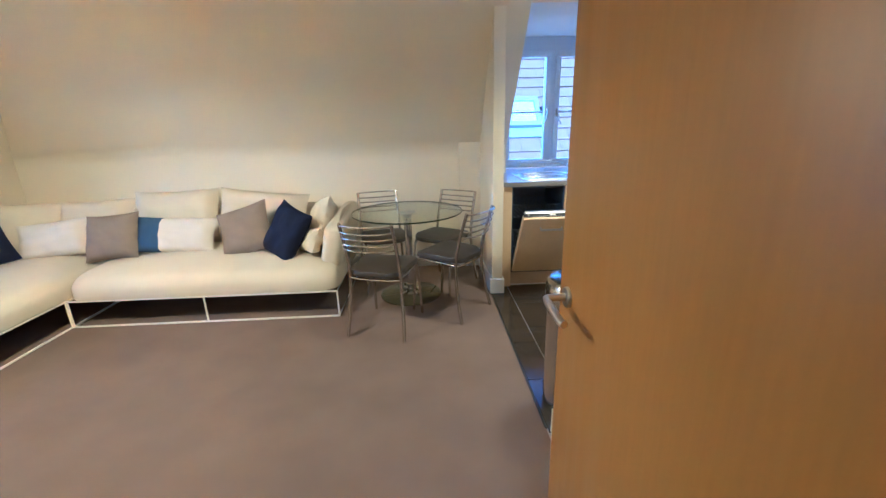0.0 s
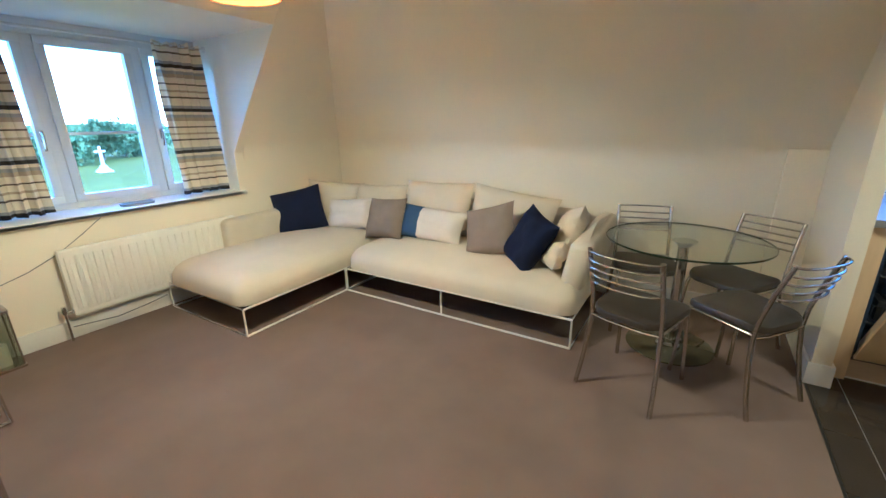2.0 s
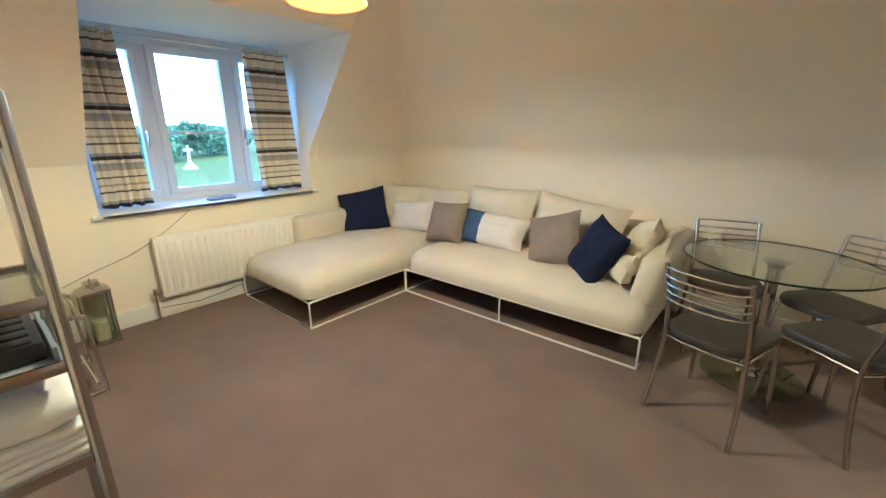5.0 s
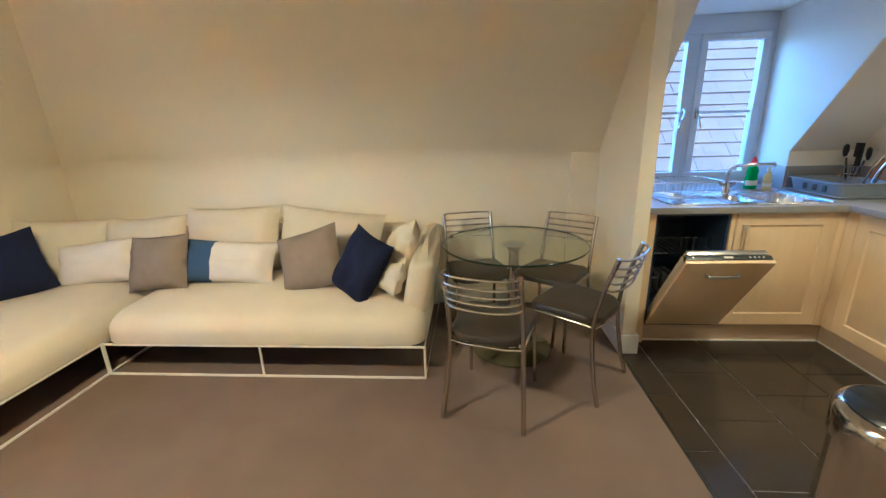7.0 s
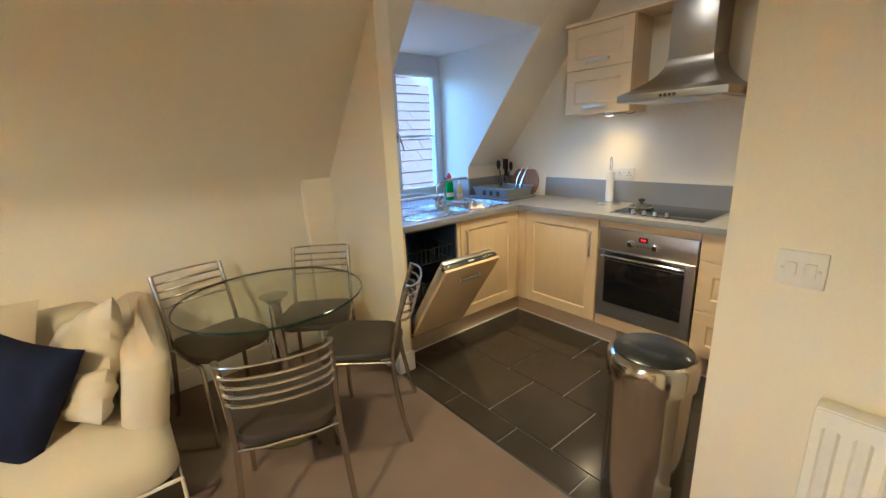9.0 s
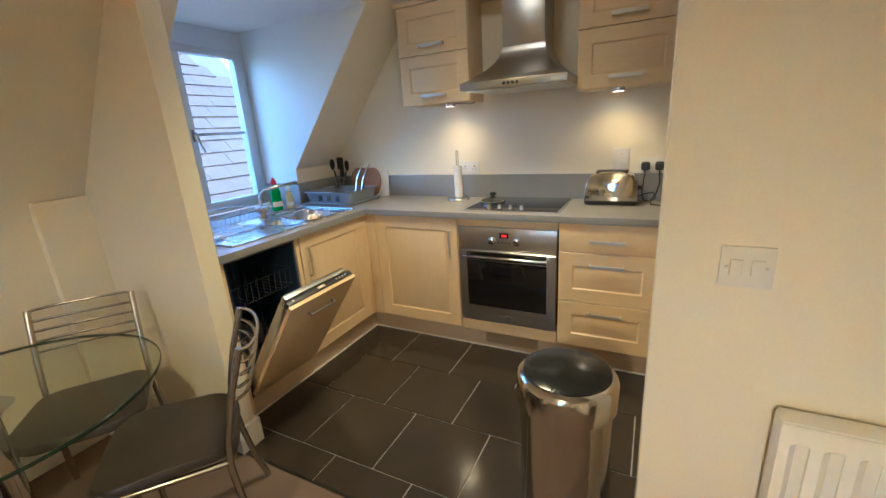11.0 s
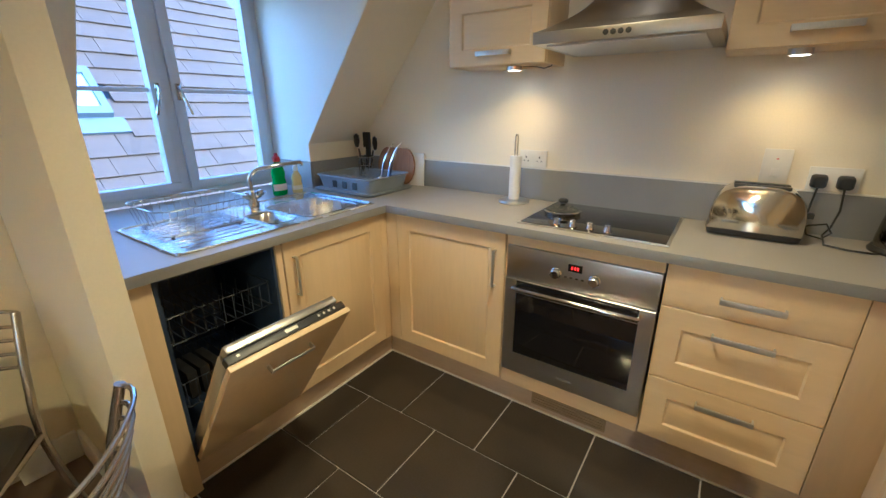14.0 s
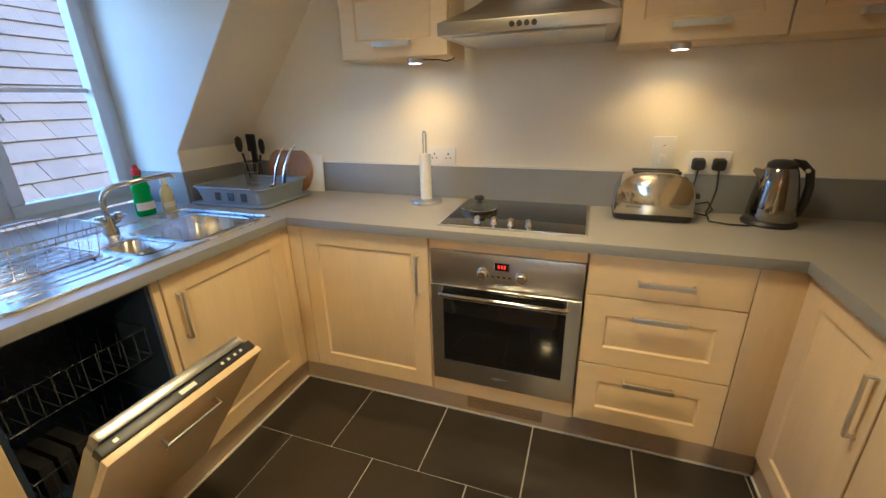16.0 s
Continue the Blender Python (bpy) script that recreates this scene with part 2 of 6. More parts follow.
def thing(name, loc, label, category, group="", kind=""):
    ob = new(name)
    ob.empty_display_size = 0.05
    ob.location = loc
    ORG[ob.name] = Vector(loc)
    return tagged(ob, label, category, group, kind)


def finish(ob_name, bm, material, smooth=40):
    bmesh.ops.recalc_face_normals(bm, faces=bm.faces)
    me = bpy.data.meshes.new(ob_name)
    bm.to_mesh(me)
    bm.free()
    me.materials.append(material)
    if smooth:
        me.shade_smooth()
        me.set_sharp_from_angle(angle=radians(smooth))
    return me


def part(name, bm, material, parent, label="", smooth=40):
    """One mesh object under a thing or a part; the mesh is written in world metres."""
    org = ORG[parent.name]
    bm.transform(Matrix.Translation(-org))
    ob = new(name, finish(name, bm, material, smooth))
    ob.parent = parent
    ORG[ob.name] = org
    if label:
        ob["label"] = label
    return ob


def solo(name, bm, material, label, category="", group="", kind="", org=None, smooth=40):
    """A top-level thing or piece of the setting of one mesh."""
    org = Vector(org) if org else Vector((0, 0, 0))
    bm.transform(Matrix.Translation(-org))
    ob = new(name, finish(name, bm, material, smooth))
    ob.location = org
    ORG[ob.name] = org
    return tagged(ob, label, category, group, kind)


def B():
    return bmesh.new()


def box(bm, x0, x1, y0, y1, z0, z1, bev=0.0, seg=2, m=None):
    ret = bmesh.ops.create_cube(bm, size=1.0)
    vs = ret["verts"]
    for v in vs:
        v.co = Vector(((x0 + x1) / 2 + v.co.x * (x1 - x0), (y0 + y1) / 2 + v.co.y * (y1 - y0), (z0 + z1) / 2 + v.co.z * (z1 - z0)))
    if bev:
        es = list({e for v in vs for e in v.link_edges})
        r = bmesh.ops.bevel(bm, geom=es, offset=bev, segments=seg, affect='EDGES', profile=0.6)
        vs = list({v for f in r["faces"] for v in f.verts} | {v for v in vs if v.is_valid})
    if m is not None:
        bmesh.ops.transform(bm, matrix=m, verts=vs)
    return bm


def prism(bm, pts, vec):
    a = [bm.verts.new(p) for p in pts]
    b = [bm.verts.new(Vector(p) + Vector(vec)) for p in pts]
    n = len(pts)
    bm.faces.new(a)
    bm.faces.new(list(reversed(b)))
    for i in range(n):
        bm.faces.new((a[i], a[(i + 1) % n], b[(i + 1) % n], b[i]))
    return bm


def tube(bm, pts, r, n=8, closed=False, r2=None):
    """A round bar along a line of points."""
    pts = [Vector(p) for p in pts]
    k = len(pts)
    rings = []
    up = Vector((0.0123, 0.021, 1)).normalized()
    prev = None
    for i, p in enumerate(pts):
        if closed:
            d = pts[(i + 1) % k] - pts[i - 1]
        else:
            d = pts[min(i + 1, k - 1)] - pts[max(i - 1, 0)]
        d.normalize()
        if prev is None:
            s = d.cross(up)
            if s.length < 0.1:
                s = d.cross(Vector((1, 0.01, 0)))
        else:
            s = prev - d * prev.dot(d)
        s.normalize()
        prev = s
        t = d.cross(s)
        rr = r if r2 is None else r + (r2 - r) * i / (k - 1)
        rings.append([bm.verts.new(p + s * rr * math.cos(2 * math.pi * j / n) + t * rr * math.sin(2 * math.pi * j / n)) for j in range(n)])
    for i in range(k if closed else k - 1):
        a, b = rings[i], rings[(i + 1) % k]
        for j in range(n):
            bm.faces.new((a[j], a[(j + 1) % n], b[(j + 1) % n], b[j]))
    if not closed:
        bm.faces.new(rings[0])
        bm.faces.new(list(reversed(rings[-1])))
    return bm


def lathe(bm, profile, c, n=32, sx=1.0, sy=1.0):
    """Turn (radius, height) pairs round the upright axis through c."""
    rings = []
    for r, z in profile:
        if r < 1e-5:
            rings.append([bm.verts.new((c[0], c[1], c[2] + z))])
        else:
            rings.append([bm.verts.new((c[0] + sx * r * math.cos(2 * math.pi * j / n), c[1] + sy * r * math.sin(2 * math.pi * j / n), c[2] + z)) for j in range(n)])
    for a, b in zip(rings, rings[1:]):
        for j in range(n):
            q = [a[j % len(a)], a[(j + 1) % len(a)], b[(j + 1) % len(b)], b[j % len(b)]]
            q = [v for i, v in enumerate(q) if v not in q[:i]]
            if len(q) > 2:
                bm.faces.new(q)
    for ring, flip in ((rings[0], True), (rings[-1], False)):
        if len(ring) > 2:
            bm.faces.new(list(reversed(ring)) if flip else ring)
    return bm


def loft(bm, rings, cap=True):
    vs = [[bm.verts.new(p) for p in ring] for ring in rings]
    n = len(vs[0])
    for a, b in zip(vs, vs[1:]):
        for j in range(n):
            bm.faces.new((a[j], a[(j + 1) % n], b[(j + 1) % n], b[j]))
    if cap:
        bm.faces.new(list(reversed(vs[0])))
        bm.faces.new(vs[-1])
    return bm


def rrect(cx, cy, w, d, r, z, n=5):
    """Rounded rectangle ring in the plane at height z."""
    pts = []
    for sx, sy, a0 in ((1, 1, 0), (-1, 1, 90), (-1, -1, 180), (1, -1, 270)):
        for i in range(n + 1):
            a = radians(a0 + 90 * i / n)
            pts.append(Vector((cx + sx * (w / 2 - r) + r * math.cos(a), cy + sy * (d / 2 - r) + r * math.sin(a), z)))
    return pts


def pillow(bm, w, h, d, m, seed=0, n=14, droop=0.0, pinch=0.06):
    """A stuffed cushion w wide, h high, d thick, with pulled-in sides, pointed corners and soft creases."""
    sheets = []
    for side in (1, -1):
        g = []
        for i in range(n + 1):
            row = []
            for j in range(n + 1):
                u, v = 2 * i / n - 1, 2 * j / n - 1
                x = u * (1 - pinch * (1 - v * v)) * w / 2
                z = v * (1 - pinch * (1 - u * u)) * h / 2
                e = max(0.0, (1 - u ** 4) * (1 - v ** 4)) ** 0.55
                k = noise.noise(Vector((u * 2.2 + seed * 7.3, v * 2.2, side + seed)))
                k2 = noise.noise(Vector((u * 5 + seed * 3.1, v * 5, side * 2 + seed)))
                y = side * d / 2 * e * (1 + 0.30 * k + 0.12 * k2)
                z -= droop * (1 - abs(v)) * max(0, v) * h
                row.append((x, y, z + 0.012 * k * h))
            g.append(row)
        sheets.append(g)
    vs = {}
    for s, g in enumerate(sheets):
        for i in range(n + 1):
            for j in range(n + 1):
                edge = i in (0, n) or j in (0, n)
                key = (0 if edge else s, i, j)
                if key not in vs:
                    p = g[i][j]
                    vs[key] = bm.verts.new(m @ Vector((p[0], 0 if edge else p[1], p[2])))
    for s in (0, 1):
        for i in range(n):
            for j in range(n):
                q = []
                for a, b in ((i, j), (i + 1, j), (i + 1, j + 1), (i, j + 1)):
                    edge = a in (0, n) or b in (0, n)
                    q.append(vs[(0 if edge else s, a, b)])
                bm.faces.new(q if s == 0 else list(reversed(q)))
    return bm


def soft_block(bm, x0, x1, y0, y1, z0, z1, r, crown=0.03, seed=0, n=10, under=0.6):
    """An upholstered block: rounded corners and edges, a crowned top."""
    w, d, h = x1 - x0, y1 - y0, z1 - z0
    cx, cy = (x0 + x1) / 2, (y0 + y1) / 2
    rings = []
    steps = 6
    for i in range(steps + 1):
        a = radians(90 * i / steps)
        ins = r * (1 - math.sin(a))
        rings.append(rrect(cx, cy, w - 2 * ins * under, d - 2 * ins * under, max(0.02, r * 1.1), z0 + r * under * (1 - math.cos(a)), n))
    for i in range(1, steps + 1):
        a = radians(90 * i / steps)
        ins = r * (1 - math.cos(a))
        rings.append(rrect(cx, cy, w - 2 * ins, d - 2 * ins, max(0.02, r * 1.1 - ins * 0.3), z1 - r + r * math.sin(a) , n))
    top = rings[-1]
    for f in (0.85, 0.6, 0.3):
        rings.append([Vector((cx + (p.x - cx) * f, cy + (p.y - cy) * f, p.z + crown * (1 - f * f))) for p in top])
    for i, ring in enumerate(rings):
        for p in ring:
            k = noise.noise(Vector((p.x * 2.4 + seed, p.y * 2.4, p.z * 3)))
            p.z += 0.008 * k
            p.x += 0.006 * noise.noise(Vector((p.y * 3, p.z * 4, seed)))
    return loft(bm, rings)


def slab_cells(bm, xs, ys, inside, z0, z1):
    """One connected slab over the cells of a plan grid for which inside(x, y) holds."""
    low, top = {}, {}

    def v(d, i, j, z):
        if (i, j) not in d:
            d[(i, j)] = bm.verts.new((xs[i], ys[j], z))
        return d[(i, j)]
    cells = {(i, j) for i in range(len(xs) - 1) for j in range(len(ys) - 1) if inside((xs[i] + xs[i + 1]) / 2, (ys[j] + ys[j + 1]) / 2)}
    for i, j in cells:
        q = ((i, j), (i + 1, j), (i + 1, j + 1), (i, j + 1))
        bm.faces.new([v(top, a, b, z1) for a, b in q])
        bm.faces.new([v(low, a, b, z0) for a, b in reversed(q)])
        for (a, b), n in ((((i, j), (i + 1, j)), (i, j - 1)), (((i + 1, j), (i + 1, j + 1)), (i + 1, j)), (((i + 1, j + 1), (i, j + 1)), (i, j + 1)), (((i, j + 1), (i, j)), (i - 1, j))):
            if n not in cells:
                bm.faces.new((v(low, *a, z0), v(low, *b, z0), v(top, *b, z1), v(top, *a, z1)))
    return bm

# ---- large structure ----
XW, XE, YN, YS = -3.45, 2.53, 4.06, 0.33
ZC, ZK, RUN = 2.42, 1.16, 0.81
T = 0.14


def ny(z):
    return YN - (z - ZK) * RUN


def wx(z):
    return XW + (z - ZK) * RUN


def structure(name, bm, material, label, category="wall"):
    return solo(name, bm, material, label, category, kind="structure")


bm = B()
box(bm, XW - 0.1, 0.74, YS - 1.8, YN + 0.1, -0.12, 0.0)
structure("floor", bm, M_CARPET, "soft brown carpet with faint worn patches", "floor")
bm = B()
box(bm, 0.743, XE + 0.1, 0.8, YN + 0.1, -0.12, -0.006)
kitchen_floor = structure("kitchen_floor", bm, M_GROUT, "pale grout bed of the dark tiled kitchen floor", "floor")
bm = B()
box(bm, 0.735, 0.747, 1.7, 3.27, -0.01, 0.002, 0.001)
structure("threshold_trim", bm, M_BLACK, "thin dark edging strip between carpet and tiles", "trim")

# north wall below the slope, left open over the kitchen worktop at the dormer
K0, K1, KD = 1.0, 2.07, 2.13
bm = B()
box(bm, XW - T, K0 - 0.004, YN, YN + T, -0.1, ZK)
box(bm, K1 + 0.004, XE + T, YN, YN + T, -0.1, ZK)
box(bm, K0 - 0.004, K1 + 0.004, YN, YN + T, -0.1, 0.86)
structure("wall_north", bm, M_WALL, "low cream wall under the sloping roof")


def north_slope(bm, x0, x1, z0, z1):
    prism(bm, [(x0, ny(z0), z0), (x1, ny(z0), z0), (x1, ny(z1), z1), (x0, ny(z1), z1)], (0, 0.1, 0.1))


bm = B()
north_slope(bm, XW, K0 - 0.004, ZK, ZC + 0.05)
north_slope(bm, K0, K1, KD, ZC + 0.05)
north_slope(bm, K1 + 0.004, XE, ZK, ZC + 0.05)
structure("slope_north", bm, M_WALL, "cream sloping attic wall behind the sofa", "sloping wall")


def cove(bm, horizontal, a0, a1, reach=0.10):
    """Rounded plaster where a low wall turns into the slope."""
    base = YN if horizontal else XW
    k = -1 if horizontal else 1
    h = math.hypot(1, RUN)
    p0, p1, p2 = (base, ZK - reach), (base, ZK), (base + k * RUN * reach / h, ZK + reach / h)
    prof = [(base - k * 0.02, ZK)]
    for i in range(9):
        t = i / 8
        prof.append(tuple((1 - t) ** 2 * p0[j] + 2 * t * (1 - t) * p1[j] + t * t * p2[j] for j in (0, 1)))
    if horizontal:
        prism(bm, [(a0, q, z) for q, z in prof], (a1 - a0, 0, 0))
    else:
        prism(bm, [(q, a0, z) for q, z in prof], (0, a1 - a0, 0))


bm = B()
cove(bm, True, XW, 0.544)
structure("cove_north", bm, M_WALL, "rounded plaster turn between low wall and slope", "cove")
bm = B()
cove(bm, False, 2.875, YN)
structure("cove_west", bm, M_WALL, "rounded plaster turn beside the dormer", "cove")
bm = B()
for x0, x1 in ((K0 - 0.08, K0), (K1, K1 + 0.08)):
    prism(bm, [(x0, YN + 0.003, 0.86), (x0, YN + 0.003, ZK), (x0, ny(KD) + 0.004, KD), (x0, 4.52, KD), (x0, 4.52, 0.86)], (x1 - x0, 0, 0))
structure("dormer_cheeks_kitchen", bm, M_DORMER, "white painted dormer sides beside the kitchen window")
bm = B()
box(bm, K0 - 0.08, K1 + 0.08, ny(KD) + 0.002, 4.52, KD, KD + 0.07)
structure("dormer_ceiling_kitchen", bm, M_DORMER, "white painted dormer ceiling above the kitchen window", "ceiling")

# west wall below the slope, with the living room dormer
D0, D1, DD, DS = 1.18, 2.79, 2.09, 0.80
bm = B()
box(bm, XW - T, XW, YS - T, D0 - 0.004, -0.1, ZK)
box(bm, XW - T, XW, D1 + 0.004, YN + T, -0.1, ZK)
box(bm, XW - T, XW, D0 - 0.004, D1 + 0.004, -0.1, DS)
structure("wall_west", bm, M_WALL, "low cream wall below the living room window")


def west_slope(bm, y0, y1, z0, z1):
    prism(bm, [(wx(z0), y0, z0), (wx(z0), y1, z0), (wx(z1), y1, z1), (wx(z1), y0, z1)], (-0.1, 0, 0.1))


for i, (a0, a1, b0) in enumerate(((YS, D0 - 0.004, ZK), (D0, D1, DD), (D1 + 0.004, YN, ZK))):
    bm = B()
    west_slope(bm, a0, a1, b0, ZC + 0.05)
    structure("slope_west_" + str(i + 1), bm, M_WALL, "cream sloping attic wall round the dormer window", "sloping wall")
bm = B()
for y0, y1 in ((D0 - 0.08, D0), (D1, D1 + 0.08)):
    prism(bm, [(XW - 0.003, y0, DS), (XW - 0.003, y0, ZK), (wx(DD) - 0.004, y0, DD), (-3.98, y0, DD), (-3.98, y0, DS)], (0, y1 - y0, 0))
structure("dormer_cheeks_living", bm, M_DORMER, "white painted dormer sides beside the living room window")
bm = B()
box(bm, -3.98, wx(DD) - 0.002, D0 - 0.08, D1 + 0.08, DD, DD + 0.07)
structure("dormer_ceiling_living", bm, M_DORMER, "white painted dormer ceiling above the living room window", "ceiling")

# ceilings
bm = B()
box(bm, XW - 0.2, XE + T, YS - T, YN + 0.1, ZC, ZC + 0.1)
structure("ceiling", bm, M_CEIL, "plain white painted ceiling", "ceiling")

# east, south and inner walls
bm = B()
box(bm, XE, XE + T, 0.6, YN + T, -0.1, ZC)
structure("wall_east", bm, M_WALL, "cream kitchen wall behind cooker and cupboards")
bm = B()
box(bm, 0.89, XE + T, 0.72, 0.86, -0.1, ZC)
structure("wall_kitchen_south", bm, M_WALL, "cream wall closing the kitchen behind the fridge housing")
PX0, PX1, PY1 = 0.77, 0.88, 1.66
bm = B()
box(bm, PX0, PX1, YS - T, PY1, -0.1, ZC, 0.004)
structure("wall_partition", bm, M_WALL, "cream partition wall between living room and kitchen")
bm = B()
box(bm, 0.745, 0.83, 3.285, YN, -0.1, ZC, 0.004)
structure("wall_nib", bm, M_WALL, "short cream nib wall beside the kitchen opening")
bm = B()
box(bm, 0.545, 0.745, YN - 0.05, YN, 0.0, ZK + 0.03, 0.003)
structure("pipe_boxing", bm, M_WALL, "shallow cream pipe boxing in the corner", "boxing")
HX0, HX1 = -0.24, 0.62
bm = B()
box(bm, XW - T, HX0, YS - T, YS, -0.1, ZC)
box(bm, HX1, PX0, YS - T, YS, -0.1, ZC)
box(bm, HX0, HX1, YS - T, YS, 2.04, ZC)
structure("wall_south", bm, M_WALL, "cream wall with the entrance doorway")
bm = B()
box(bm, -1.1, -1.0, YS - 1.8, YS - T, -0.1, ZC)
box(bm, 1.0, 1.1, YS - 1.8, YS - T, -0.1, ZC)
box(bm, -1.1, 1.1, YS - 1.9, YS - 1.8, -0.1, ZC)
structure("wall_hall", bm, M_WALL, "plain cream hall walls behind the doorway")
bm = B()
box(bm, -1.1, 1.1, YS - 1.9, YS - T, ZC, ZC + 0.1)
structure("ceiling_hall", bm, M_CEIL, "plain white hall ceiling", "ceiling")


def skirt_board(bm, x0, x1, y0, y1):
    box(bm, x0, x1, y0, y1, 0.0, 0.125, 0.004)


bm = B()
skirt_board(bm, XW, XW + 0.016, YS, YN)
skirt_board(bm, XW + 0.016, 0.545, YN - 0.016, YN)
skirt_board(bm, 0.545, 0.728, YN - 0.066, YN - 0.05)
skirt_board(bm, 0.729, 0.745, 3.27, YN - 0.066)
skirt_board(bm, 0.729, 0.845, 3.268, 3.285)
skirt_board(bm, 0.83, 0.845, 3.285, 3.43)
skirt_board(bm, PX0 - 0.016, PX0, YS, PY1)
skirt_board(bm, PX0 - 0.016, PX1 + 0.016, PY1, PY1 + 0.016)
skirt_board(bm, XW + 0.016, HX0 - 0.07, YS, YS + 0.016)
structure("baseboard", bm, M_GLOSS, "white gloss skirting board along the walls", "skirting board")

# entrance door, standing open, and its lining
bm = B()
for x0, x1 in ((HX0 - 0.06, HX0 + 0.01), (HX1 - 0.01, HX1 + 0.06)):
    box(bm, x0, x1, YS, YS + 0.015, 0, 2.09, 0.003)
box(bm, HX0 + 0.01, HX1 - 0.01, YS, YS + 0.015, 2.03, 2.09, 0.003)
structure("door_trim", bm, M_GLOSS, "white door architrave", "trim")
bm = B()
DX, DY0, DY1 = 0.57, 0.36, 1.13
box(bm, DX, DX + 0.042, DY0, DY1, 0.008, 1.99, 0.002)
door = solo("door_1", bm, M_OAK, "open orange-brown veneered flush door with a steel lever handle", "door", kind="structure")
bm = B()
hy, hz = DY1 - 0.06, 0.935
lathe(bm, [(0.0, 0), (0.026, 0), (0.026, 0.006), (0.024, 0.009), (0.0, 0.009)], (0, 0, 0), 24)
bm.transform(pose(DX, hy, hz, 0, -90, 0))
tube(bm, [(DX, hy, hz), (DX - 0.045, hy, hz), (DX - 0.055, hy - 0.004, hz), (DX - 0.058, hy - 0.02, hz), (DX - 0.058, hy - 0.12, hz - 0.004), (DX - 0.055, hy - 0.135, hz - 0.004)], 0.0095, 12)
part("door_handle", bm, M_STEEL, door, "brushed steel lever handle")


# ---- windows ----


def window_living():
    x = -3.80
    w = thing("window_1", (x, (D0 + D1) / 2, DS), "white upvc three-light casement window over a deep sill", "window", kind="structure")
    bm = B()
    for y0, y1, z0, z1 in ((D0, D1, DS, DS + 0.07), (D0, D1, 1.99, DD), (D0, D0 + 0.06, DS + 0.07, 1.99), (D1 - 0.06, D1, DS + 0.07, 1.99)):
        box(bm, x - 0.06, x + 0.01, y0, y1, z0, z1, 0.004)
    part("window_frame", bm, M_UPVC, w)
    lights = ((D0 + 0.06, 1.655), (1.72, 2.285), (2.35, D1 - 0.06))
    for y in (1.655, 2.285):
        bm = B()
        box(bm, x - 0.055, x + 0.008, y, y + 0.065, DS + 0.07, 1.99, 0.004)
        part("mullion", bm, M_UPVC, w)
    for i, (y0, y1) in enumerate(lights):
        bm = B()
        s = 0.055
        z0, z1 = DS + 0.07, 1.99
        for a0, a1, b0, b1 in ((y0, y1, z0, z0 + s), (y0, y1, z1 - s, z1), (y0, y0 + s, z0 + s, z1 - s), (y1 - s, y1, z0 + s, z1 - s)):
            box(bm, x - 0.035, x + 0.026, a0, a1, b0, b1, 0.006)
        box(bm, x - 0.018, x - 0.002, y0 + s, y1 - s, 1.345, 1.365, 0.002)
        sash = part("sash", bm, M_UPVC, w)
        bm = B()
        box(bm, x - 0.033, x - 0.029, y0 + s, y1 - s, z0 + s, z1 - s)
        part("pane", bm, M_PANE, sash, smooth=0).visible_shadow = False
        if i != 1:
            hy = y1 - 0.028 if i == 0 else y0 + 0.028
            bm = B()
            box(bm, x + 0.026, x + 0.04, hy - 0.011, hy + 0.011, 1.30, 1.38, 0.003)
            tube(bm, [(x + 0.045, hy, 1.365), (x + 0.06, hy, 1.35), (x + 0.062, hy - 0.004, 1.29), (x + 0.055, hy - 0.006, 1.245)], 0.008, 8)
            part("window_handle", bm, M_CHROME, sash, "chrome casement handle")
    bm = B()
    box(bm, x + 0.01, XW + 0.04, D0, D1, DS - 0.001, DS + 0.028, 0.006)
    box(bm, XW + 0.002, XW + 0.04, D0 - 0.05, D1 + 0.05, DS - 0.001, DS + 0.027, 0.006)
    part("window_sill", bm, M_GLOSS, w)


